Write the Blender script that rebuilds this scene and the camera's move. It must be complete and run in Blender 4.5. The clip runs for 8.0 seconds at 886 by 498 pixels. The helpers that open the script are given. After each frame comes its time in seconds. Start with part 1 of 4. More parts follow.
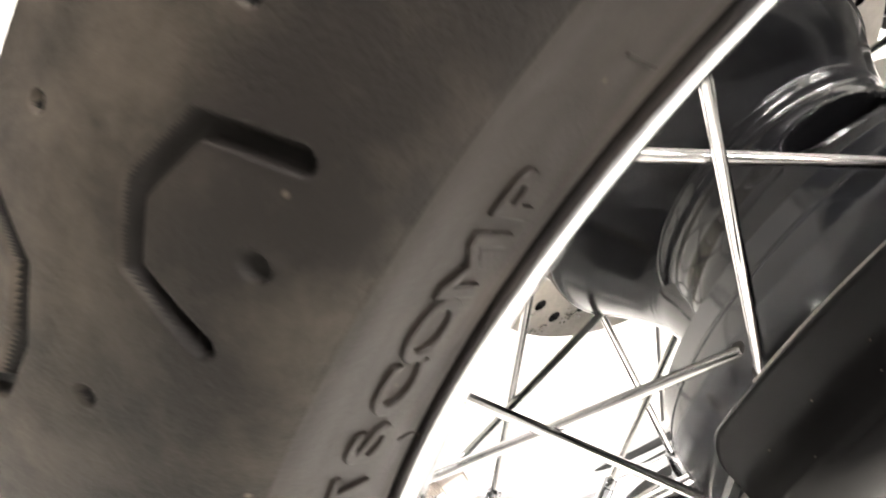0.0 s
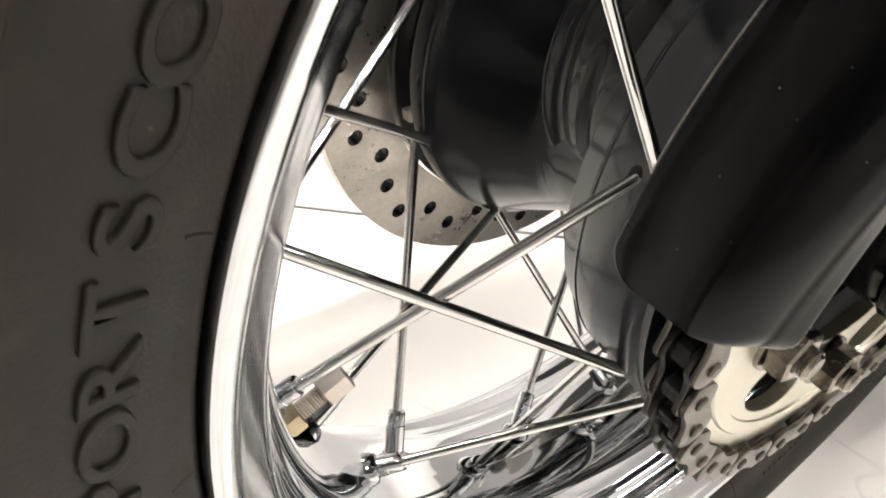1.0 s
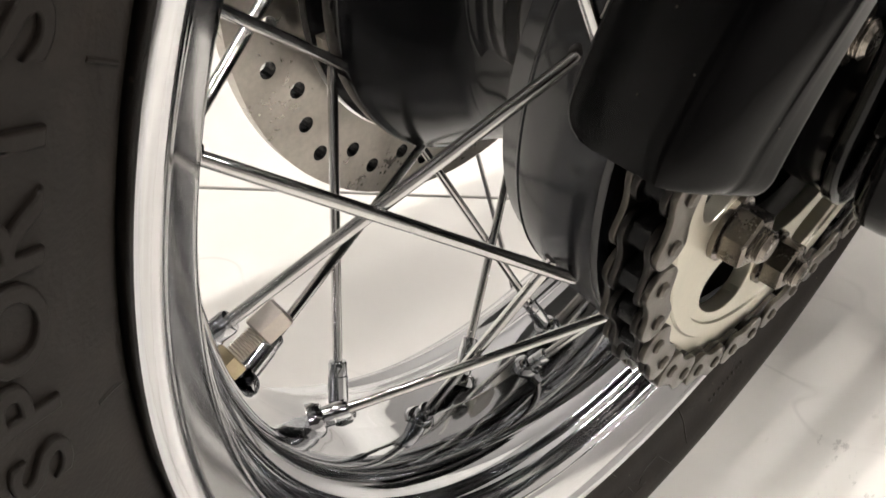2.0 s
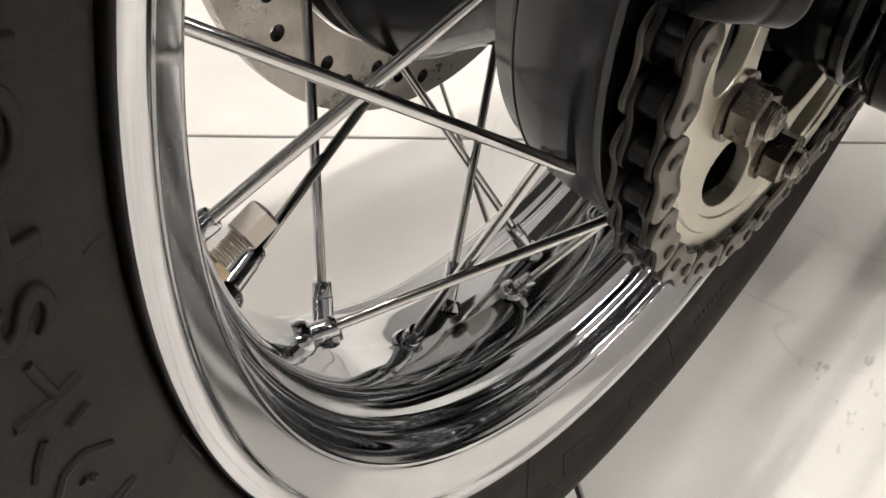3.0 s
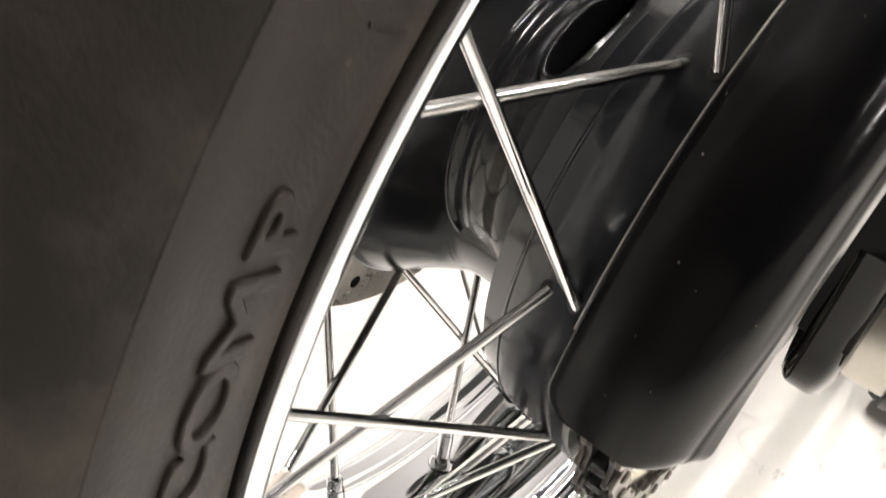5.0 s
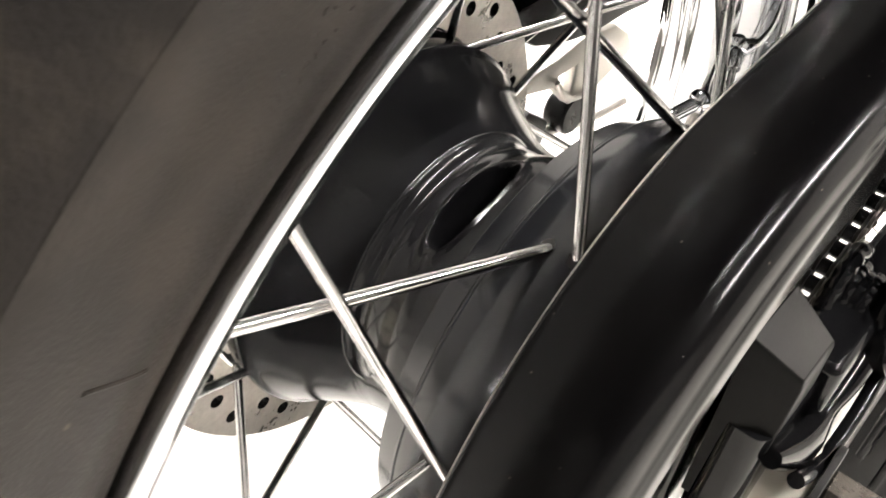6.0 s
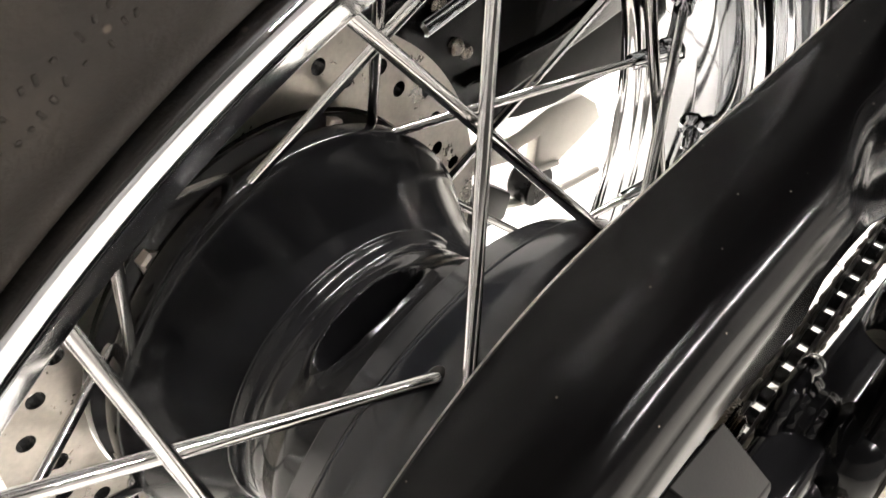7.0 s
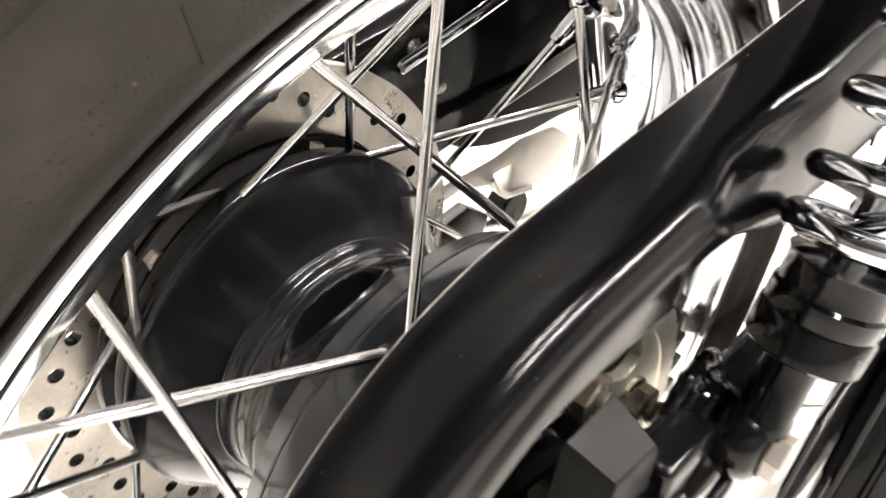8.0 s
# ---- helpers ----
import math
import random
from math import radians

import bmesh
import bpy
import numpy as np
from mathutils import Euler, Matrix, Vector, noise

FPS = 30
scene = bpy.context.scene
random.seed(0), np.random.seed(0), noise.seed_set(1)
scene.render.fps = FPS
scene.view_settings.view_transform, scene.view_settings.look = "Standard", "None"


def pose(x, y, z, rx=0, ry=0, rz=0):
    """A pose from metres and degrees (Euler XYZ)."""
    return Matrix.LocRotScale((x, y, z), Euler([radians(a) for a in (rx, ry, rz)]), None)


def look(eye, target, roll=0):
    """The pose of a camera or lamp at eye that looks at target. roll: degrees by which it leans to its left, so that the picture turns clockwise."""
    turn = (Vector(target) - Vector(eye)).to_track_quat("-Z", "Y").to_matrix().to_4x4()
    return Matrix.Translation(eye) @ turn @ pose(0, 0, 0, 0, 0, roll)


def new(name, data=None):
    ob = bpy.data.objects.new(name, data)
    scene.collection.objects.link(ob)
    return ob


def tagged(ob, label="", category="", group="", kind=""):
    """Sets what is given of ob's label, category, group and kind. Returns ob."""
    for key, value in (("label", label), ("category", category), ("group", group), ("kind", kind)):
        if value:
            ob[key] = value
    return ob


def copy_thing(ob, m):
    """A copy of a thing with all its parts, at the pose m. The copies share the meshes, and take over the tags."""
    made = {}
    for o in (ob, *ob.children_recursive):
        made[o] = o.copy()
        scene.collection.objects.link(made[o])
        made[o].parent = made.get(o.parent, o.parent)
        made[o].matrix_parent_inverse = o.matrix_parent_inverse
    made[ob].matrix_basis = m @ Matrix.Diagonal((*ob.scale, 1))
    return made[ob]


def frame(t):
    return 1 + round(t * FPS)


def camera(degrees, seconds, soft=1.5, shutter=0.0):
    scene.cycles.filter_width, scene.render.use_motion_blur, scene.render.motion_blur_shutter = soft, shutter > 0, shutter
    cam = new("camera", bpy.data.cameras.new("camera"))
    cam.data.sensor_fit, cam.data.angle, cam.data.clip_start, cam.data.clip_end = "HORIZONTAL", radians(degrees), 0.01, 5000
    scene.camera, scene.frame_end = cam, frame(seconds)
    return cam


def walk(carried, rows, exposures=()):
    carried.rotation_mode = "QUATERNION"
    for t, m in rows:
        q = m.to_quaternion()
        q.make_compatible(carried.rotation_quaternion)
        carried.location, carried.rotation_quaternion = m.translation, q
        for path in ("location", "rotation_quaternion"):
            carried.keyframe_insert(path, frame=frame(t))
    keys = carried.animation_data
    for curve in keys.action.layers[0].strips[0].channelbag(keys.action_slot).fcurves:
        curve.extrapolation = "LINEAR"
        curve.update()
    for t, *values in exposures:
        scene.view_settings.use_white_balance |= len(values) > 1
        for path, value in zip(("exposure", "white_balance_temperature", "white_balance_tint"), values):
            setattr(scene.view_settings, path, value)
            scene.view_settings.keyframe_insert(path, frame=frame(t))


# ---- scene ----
import functools

cam = camera(55.68, 8.0, 1.5, 0.3)
PATH = [
    (0.0, (0.0930, -0.2979, 0.5062), (-0.5343, 0.1582, -0.1249), 11.11),
    (0.2, (0.0952, -0.2822, 0.4895), (-0.5234, 0.1854, -0.1418), 10.56),
    (0.5, (0.0970, -0.2727, 0.4713), (-0.5038, 0.2156, -0.1615), 9.72),
    (1.0, (0.1018, -0.2725, 0.4488), (-0.4691, 0.2601, -0.1761), 9.52),
    (1.5, (0.1045, -0.2751, 0.4304), (-0.4299, 0.3019, -0.1874), 9.25),
    (2.0, (0.1021, -0.2763, 0.4171), (-0.4032, 0.3292, -0.1979), 8.93),
    (2.2, (0.0987, -0.2784, 0.4092), (-0.3911, 0.3343, -0.2109), 8.55),
    (3.5, (0.1010, -0.2836, 0.3863), (-0.3433, 0.3429, -0.2541), 9.82),
    (4.0, (0.1066, -0.2830, 0.4002), (-0.3324, 0.3391, -0.2483), 10.04),
    (4.2, (0.0998, -0.2812, 0.4248), (-0.3315, 0.3380, -0.2313), 9.98),
    (4.5, (0.0857, -0.2783, 0.4651), (-0.3400, 0.3421, -0.1935), 10.31),
    (5.0, (0.0719, -0.2768, 0.4988), (-0.3645, 0.3448, -0.1517), 10.08),
    (5.2, (0.0690, -0.2751, 0.5112), (-0.3714, 0.3631, -0.1203), 9.52),
    (6.3, (0.0912, -0.2213, 0.5446), (-0.3809, 0.4242, -0.0557), 9.12),
    (6.5, (0.0935, -0.2093, 0.5464), (-0.3837, 0.4411, -0.0447), 9.00),
    (7.0, (0.0858, -0.1891, 0.5429), (-0.4118, 0.4706, -0.0204), 8.78),
    (7.5, (0.0846, -0.1807, 0.5393), (-0.4284, 0.4859, -0.0015), 8.79),
    (7.8, (0.0996, -0.1916, 0.5491), (-0.4171, 0.4790, 0.0167), 9.20),
    (8.0, (0.1305, -0.2150, 0.5684), (-0.3872, 0.4510, 0.0311), 9.42),
]
EXPOSURES = [(0, 1.92), (0.5, 1.28), (1, 0.70), (1.5, 0.40), (2, 0.14), (3.5, -0.1), (4.2, -0.1), (4.5, 0.02), (5, 1.02), (5.2, 1.42), (6.3, 1.46), (7, 1.24), (8, 1.70)]
walk(cam, [(t, look(eye, target, roll)) for t, eye, target, roll in PATH], EXPOSURES)

# world: a closed showroom, so the sky outside stays black
world = bpy.data.worlds.new("world")
scene.world = world
world.use_nodes = True
world.node_tree.nodes["Background"].inputs[0].default_value = (0.02, 0.02, 0.02, 1)
world.node_tree.nodes["Background"].inputs[1].default_value = 0.2

LAMP = 350.0        # strength of the ceiling lamps
HZ = 0.3045         # height of the axle
XC = -0.0577        # middle plane of the wheel


# ---------------------------------------------------------------- materials
def material(name, color, rough=0.5, metal=0.0, vary=0.12, scale=30.0, bump=0.0, bump_scale=200.0, rough_vary=0.1, spec=0.5, dust=None):
    m = bpy.data.materials.new(name)
    m.use_nodes = True
    nt = m.node_tree
    b = nt.nodes["Principled BSDF"]
    tex = nt.nodes.new("ShaderNodeTexCoord")
    n1 = nt.nodes.new("ShaderNodeTexNoise")
    n1.inputs["Scale"].default_value = scale
    n1.inputs["Detail"].default_value = 6
    n2 = nt.nodes.new("ShaderNodeTexNoise")
    n2.inputs["Scale"].default_value = scale * 9
    n2.inputs["Detail"].default_value = 3
    for n in (n1, n2):
        nt.links.new(tex.outputs["Object"], n.inputs["Vector"])
    mix = nt.nodes.new("ShaderNodeMath")
    mix.operation = "MULTIPLY_ADD"
    mix.inputs[1].default_value = 0.4
    nt.links.new(n2.outputs["Fac"], mix.inputs[0])
    nt.links.new(n1.outputs["Fac"], mix.inputs[2])
    ramp = nt.nodes.new("ShaderNodeMapRange")
    ramp.inputs["From Min"].default_value, ramp.inputs["From Max"].default_value = 0.33, 1.07
    ramp.inputs["To Min"].default_value, ramp.inputs["To Max"].default_value = 1 - vary, 1 + vary
    nt.links.new(mix.outputs[0], ramp.inputs["Value"])
    col = nt.nodes.new("ShaderNodeVectorMath")
    col.operation = "SCALE"
    col.inputs[0].default_value = color
    nt.links.new(ramp.outputs[0], col.inputs["Scale"])
    nt.links.new(col.outputs[0], b.inputs["Base Color"])
    if dust:
        # a film of dust in clouds, and single pale grains: colour, strength, fineness of clouds and of grains, size of a grain
        tint, amount, cloud, grain, speck = dust
        dn = nt.nodes.new("ShaderNodeTexNoise")
        dn.inputs["Scale"].default_value, dn.inputs["Detail"].default_value, dn.inputs["Roughness"].default_value = cloud, 8, 0.65
        dv = nt.nodes.new("ShaderNodeTexVoronoi")
        dv.inputs["Scale"].default_value = grain
        nt.links.new(tex.outputs["Object"], dn.inputs["Vector"])
        nt.links.new(tex.outputs["Object"], dv.inputs["Vector"])
        film = nt.nodes.new("ShaderNodeMapRange")
        film.inputs["From Min"].default_value, film.inputs["From Max"].default_value = 0.48, 0.80
        film.inputs["To Max"].default_value = amount
        nt.links.new(dn.outputs["Fac"], film.inputs["Value"])
        dot = nt.nodes.new("ShaderNodeMapRange")
        dot.inputs["From Min"].default_value, dot.inputs["From Max"].default_value = speck, speck + 0.05
        dot.inputs["To Min"].default_value, dot.inputs["To Max"].default_value = 0.60, 0.0
        nt.links.new(dv.outputs["Distance"], dot.inputs["Value"])
        sep = nt.nodes.new("ShaderNodeSeparateColor")
        nt.links.new(dv.outputs["Color"], sep.inputs[0])
        few = nt.nodes.new("ShaderNodeMath")
        few.operation = "GREATER_THAN"
        few.inputs[1].default_value = 0.80
        nt.links.new(sep.outputs[0], few.inputs[0])
        pick = nt.nodes.new("ShaderNodeMath")
        pick.operation = "MULTIPLY_ADD"
        nt.links.new(dot.outputs[0], pick.inputs[0])
        nt.links.new(few.outputs[0], pick.inputs[1])
        nt.links.new(film.outputs[0], pick.inputs[2])
        lay = nt.nodes.new("ShaderNodeMix")
        lay.data_type = "RGBA"
        nt.links.new(pick.outputs[0], lay.inputs["Factor"])
        nt.links.new(col.outputs[0], lay.inputs["A"])
        lay.inputs["B"].default_value = (*tint, 1)
        nt.links.new(lay.outputs["Result"], b.inputs["Base Color"])
    rr = nt.nodes.new("ShaderNodeMapRange")
    rr.inputs["From Min"].default_value, rr.inputs["From Max"].default_value = 0.33, 1.07
    rr.inputs["To Min"].default_value, rr.inputs["To Max"].default_value = max(0.02, rough * (1 - rough_vary)), min(1, rough * (1 + rough_vary))
    nt.links.new(mix.outputs[0], rr.inputs["Value"])
    nt.links.new(rr.outputs[0], b.inputs["Roughness"])
    b.inputs["Metallic"].default_value = metal
    b.inputs["Specular IOR Level"].default_value = spec
    if bump:
        bt = nt.nodes.new("ShaderNodeTexNoise")
        bt.inputs["Scale"].default_value = bump_scale
        bt.inputs["Detail"].default_value = 5
        nt.links.new(tex.outputs["Object"], bt.inputs["Vector"])
        bn = nt.nodes.new("ShaderNodeBump")
        bn.inputs["Strength"].default_value = bump
        bn.inputs["Distance"].default_value = 0.001
        nt.links.new(bt.outputs["Fac"], bn.inputs["Height"])
        nt.links.new(bn.outputs[0], b.inputs["Normal"])
    return m


def dusty_crown(m):
    """Floor dust ground into the running surface of the tyre, in streaks, thinning out towards the shoulders."""
    nt = m.node_tree
    b = nt.nodes["Principled BSDF"]
    under = b.inputs["Base Color"].links[0].from_socket
    tex = nt.nodes.new("ShaderNodeTexCoord")
    sep = nt.nodes.new("ShaderNodeSeparateXYZ")
    nt.links.new(tex.outputs["Object"], sep.inputs[0])
    off = nt.nodes.new("ShaderNodeMath")
    off.operation = "SUBTRACT"
    off.inputs[1].default_value = XC
    nt.links.new(sep.outputs[0], off.inputs[0])
    size = nt.nodes.new("ShaderNodeMath")
    size.operation = "ABSOLUTE"
    nt.links.new(off.outputs[0], size.inputs[0])
    near = nt.nodes.new("ShaderNodeMapRange")
    near.interpolation_type = "SMOOTHSTEP"
    near.inputs["From Min"].default_value, near.inputs["From Max"].default_value = .018, .050
    near.inputs["To Min"].default_value, near.inputs["To Max"].default_value = 1.0, 0.0
    nt.links.new(size.outputs[0], near.inputs["Value"])
    patch = nt.nodes.new("ShaderNodeTexNoise")
    patch.inputs["Scale"].default_value, patch.inputs["Detail"].default_value, patch.inputs["Roughness"].default_value = 60, 9, 0.7
    nt.links.new(tex.outputs["Object"], patch.inputs["Vector"])
    amount = nt.nodes.new("ShaderNodeMapRange")
    amount.inputs["From Min"].default_value, amount.inputs["From Max"].default_value = 0.36, 0.72
    amount.inputs["To Min"].default_value, amount.inputs["To Max"].default_value = 0.08, 0.55
    nt.links.new(patch.outputs["Fac"], amount.inputs["Value"])
    both = nt.nodes.new("ShaderNodeMath")
    both.operation = "MULTIPLY"
    nt.links.new(near.outputs[0], both.inputs[0])
    nt.links.new(amount.outputs[0], both.inputs[1])
    lay = nt.nodes.new("ShaderNodeMix")
    lay.data_type = "RGBA"
    nt.links.new(both.outputs[0], lay.inputs["Factor"])
    nt.links.new(under, lay.inputs["A"])
    lay.inputs["B"].default_value = (0.105, 0.086, 0.066, 1)
    nt.links.new(lay.outputs["Result"], b.inputs["Base Color"])


RUBBER = material("sidewall rubber", (0.0124, 0.0100, 0.0082), 0.50, 0, 0.28, 22, 0.15, 900, 0.15, 0.18, dust=((0.11, 0.088, 0.068), 0.19, 34, 150, .05))
# darker than the sidewall: dirt, plus some of the tread's shading painted in
TREAD = material("dirty shaded tread rubber", (0.0078, 0.0062, 0.0051), 0.70, 0, 0.35, 26, 0.3, 700, 0.1, 0.18, dust=((0.125, 0.105, 0.082), 0.22, 45, 110, .05))
dusty_crown(TREAD)
# rubber free of dust, also darkened to deepen the shade in the grooves
GROOVE_SHADE = material("dust-free shaded groove rubber", (0.0068, 0.0058, 0.0050), 0.65, 0, 0.3, 40, 0.2, 700, 0.1, 0.12)
CHROME = material("chrome", (0.60, 0.61, 0.63), 0.05, 1, 0.05, 40, 0, 0, 0.7)
RIMFACE = material("buffed chrome", (0.64, 0.642, 0.65), 0.11, 1, 0.06, 30, 0, 0, 0.35)
SPOKE = material("spoke steel", (0.64, 0.63, 0.62), 0.13, 1, 0.08, 60, 0, 0, 0.4)
BLACK = material("satin black paint", (0.0050, 0.0050, 0.0056), 0.15, 0, 0.10, 12, 0, 0, 0.15, 0.27)
HUBGREY = material("drum paint", (0.0105, 0.0115, 0.0145), 0.16, 0, 0.10, 12, 0, 0, 0.15, 0.55)
STEEL = material("brushed steel", (0.47, 0.44, 0.395), 0.30, 1, 0.30, 45, 0, 0, 0.2)
CHAIN = material("chain steel", (0.058, 0.054, 0.050), 0.36, 1, 0.35, 160, 0.1, 900, 0.25)
CHAINL = material("worn chain plate", (0.125, 0.114, 0.100), 0.36, 1, 0.30, 160, 0.1, 900, 0.25)
SPROCKET = material("zinc plated steel", (0.60, 0.575, 0.49), 0.42, 1, 0.12, 60, 0.03, 900, 0.2)
BOLT = material("dull bolt steel", (0.27, 0.243, 0.215), 0.26, 1, 0.2, 120, 0.06, 900, 0.2)
BRASS = material("tarnished brass", (0.46, 0.385, 0.255), 0.34, 1, 0.25, 120, 0.1, 900, 0.2)
NICKEL = material("nickel", (0.56, 0.51, 0.46), 0.36, 1, 0.15, 120, 0.05, 900, 0.2)
# grease on chain and teeth; painted shade inside the disc's holes
GREASE_SHADE = material("greasy and shaded dark steel", (0.018, 0.018, 0.018), 0.22, 0.6, 0.4, 90, 0.4, 500, 0.4)
GUARD = material("guard paint", (0.0022, 0.0021, 0.0023), 0.17, 0, 0.15, 12, 0, 0, 0.1, 0.22, dust=((0.30, 0.26, 0.21), 0.004, 25, 330, .045))
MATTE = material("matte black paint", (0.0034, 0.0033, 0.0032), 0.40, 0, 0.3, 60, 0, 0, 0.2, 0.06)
GREY_LIT_TOP = material("grey and lit-top paint", (0.0150, 0.0145, 0.0138), 0.42, 0, 0.15, 40, 0.05, 1200, 0.2, 0.35)
SATIN = material("satin shock paint", (0.0060, 0.0060, 0.0062), 0.30, 0, 0.3, 60, 0.05, 600, 0.3, 0.22)
GLOSS = material("gloss black paint", (0.0040, 0.0040, 0.0044), 0.10, 0, 0.2, 40, 0, 0, 0.4, 0.20)
CREAM = material("dull zinc", (0.62, 0.59, 0.52), 0.45, 0.5, 0.1, 60, 0.03, 900, 0.2)
CAST = material("cast aluminium", (0.55, 0.53, 0.49), 0.42, 0.9, 0.1, 60, 0.2, 700, 0.2)
WALLM = material("wall paint", (0.28, 0.274, 0.263), 0.7, 0, 0.05, 2, 0.05, 300)
CEILM = material("ceiling paint", (0.03, 0.0295, 0.029), 0.8, 0, 0.04, 2)
GROUT = material("grout", (0.035, 0.032, 0.03), 0.9, 0, 0.3, 40)


def marble(name):
    """Pale glazed tile: cloudy body, thin grey veins, small dark scuffs and grains of dirt."""
    m = material(name, (0.67, 0.652, 0.610), 0.27, 0, 0.0, 3, 0, 0, 0.0)
    nt = m.node_tree
    b = nt.nodes["Principled BSDF"]
    base = b.inputs["Base Color"].links[0].from_socket
    geo = nt.nodes.new("ShaderNodeNewGeometry")

    def ramp(value, lo, hi, top):
        n = nt.nodes.new("ShaderNodeMapRange")
        n.inputs["From Min"].default_value, n.inputs["From Max"].default_value = lo, hi
        n.inputs["To Min"].default_value, n.inputs["To Max"].default_value = top, 0.0
        nt.links.new(value, n.inputs["Value"])
        return n.outputs[0]

    def noise(scale, detail, distort):
        n = nt.nodes.new("ShaderNodeTexNoise")
        n.inputs["Scale"].default_value, n.inputs["Detail"].default_value, n.inputs["Distortion"].default_value = scale, detail, distort
        nt.links.new(geo.outputs["Position"], n.inputs["Vector"])
        return n.outputs["Fac"]

    def calc(op, a, b_):
        n = nt.nodes.new("ShaderNodeMath")
        n.operation = op
        for k, v in enumerate((a, b_)):
            if isinstance(v, float):
                n.inputs[k].default_value = v
            else:
                nt.links.new(v, n.inputs[k])
        return n.outputs[0]

    # broad soft clouds and faint veins in the glaze
    cloud = ramp(noise(7.0, 6.0, 0.4), 0.64, 0.38, 0.13)
    vein = calc("MULTIPLY", ramp(calc("ABSOLUTE", calc("SUBTRACT", noise(2.6, 3.0, 0.3), 0.5), 0.0), 0.0, 0.0050, 0.16), ramp(noise(7.0, 3.0, 0.0), 0.56, 0.44, 1.0))
    # short smudges of rubber, stretched one way and broken up, on a few patches only
    turn = nt.nodes.new("ShaderNodeMapping")
    turn.inputs["Rotation"].default_value = (0, 0, 0.9)
    turn.inputs["Scale"].default_value = (1.0, 0.38, 1.0)
    nt.links.new(geo.outputs["Position"], turn.inputs["Vector"])
    streak = nt.nodes.new("ShaderNodeTexNoise")
    streak.inputs["Scale"].default_value, streak.inputs["Detail"].default_value, streak.inputs["Roughness"].default_value = 95.0, 5.0, 0.62
    nt.links.new(turn.outputs[0], streak.inputs["Vector"])
    # most of them where feet scuff the floor beside the wheel
    away = nt.nodes.new("ShaderNodeVectorMath")
    away.operation = "DISTANCE"
    away.inputs[1].default_value = (0.125, 0.215, 0.0)
    nt.links.new(geo.outputs["Position"], away.inputs[0])
    scuff = calc("MULTIPLY", ramp(streak.outputs["Fac"], 0.64, 0.57, 1.0), ramp(noise(16.0, 3.0, 0.6), 0.56, 0.48, 1.0))
    scuff = calc("MULTIPLY", scuff, ramp(away.outputs["Value"], 0.06, 0.13, 1.0))
    v = nt.nodes.new("ShaderNodeTexVoronoi")
    v.inputs["Scale"].default_value = 38.0
    nt.links.new(geo.outputs["Position"], v.inputs["Vector"])
    grain = calc("MULTIPLY", ramp(v.outputs["Distance"], 0.02, 0.06, 1.0), ramp(noise(14.0, 2.0, 0.0), 0.66, 0.60, 1.0))
    dirt = calc("MAXIMUM", calc("MULTIPLY", scuff, 0.42), calc("MULTIPLY", grain, 0.7))
    total = calc("MAXIMUM", calc("ADD", vein, cloud), dirt)
    mix = nt.nodes.new("ShaderNodeMix")
    mix.data_type = "RGBA"
    nt.links.new(total, mix.inputs["Factor"])
    nt.links.new(base, mix.inputs["A"])
    mix.inputs["B"].default_value = (0.16, 0.155, 0.15, 1)
    nt.links.new(mix.outputs["Result"], b.inputs["Base Color"])
    return m


TILE = marble("glazed tile")


def glow(name, color, strength):
    m = bpy.data.materials.new(name)
    m.use_nodes = True
    b = m.node_tree.nodes["Principled BSDF"]
    b.inputs["Emission Color"].default_value = (*color, 1)
    b.inputs["Emission Strength"].default_value = strength
    return m


PANEL = glow("lamp panel", (1.0, 0.945, 0.905), LAMP)


# ---------------------------------------------------------------- mesh helpers
def part(name, bm, mat, parent=None, label="", smooth=True, angle=35.0):
    me = bpy.data.meshes.new(name)
    bmesh.ops.recalc_face_normals(bm, faces=bm.faces)
    bm.to_mesh(me)
    bm.free()
    me.materials.append(mat)
    if smooth:
        me.shade_smooth()
        me.set_sharp_from_angle(angle=radians(angle))
    ob = new(name, me)
    if parent is not None:
        ob.parent = parent
    if label:
        ob["label"] = label
    return ob


def share(ob, name, parent, m):
    """Another object on the same mesh."""
    o = new(name, ob.data)
    o.parent = parent
    o.matrix_basis = m
    return o


def ring_to(bm, rings, closed_path, closed_ring=True):
    n = len(rings)
    for i in range(n if closed_path else n - 1):
        a, b = rings[i], rings[(i + 1) % n]
        k = len(a)
        for j in range(k if closed_ring else k - 1):
            bm.faces.new((a[j], a[(j + 1) % k], b[(j + 1) % k], b[j]))


def lathe(profile, seg=96, closed=True, bm=None, a0=0.0, a1=360.0):
    """Turns a profile of (x, r) round the x axis. closed: the profile is a loop."""
    bm = bm or bmesh.new()
    full = abs(a1 - a0 - 360) < 1e-6
    rings = []
    for i in range(seg if full else seg + 1):
        a = radians(a0 + (a1 - a0) * i / seg)
        rings.append([bm.verts.new((x, r * math.cos(a), r * math.sin(a))) for x, r in profile])
    ring_to(bm, rings, full, closed)
    if not full and closed:
        bm.faces.new(rings[0])
        bm.faces.new(rings[-1][::-1])
    return bm


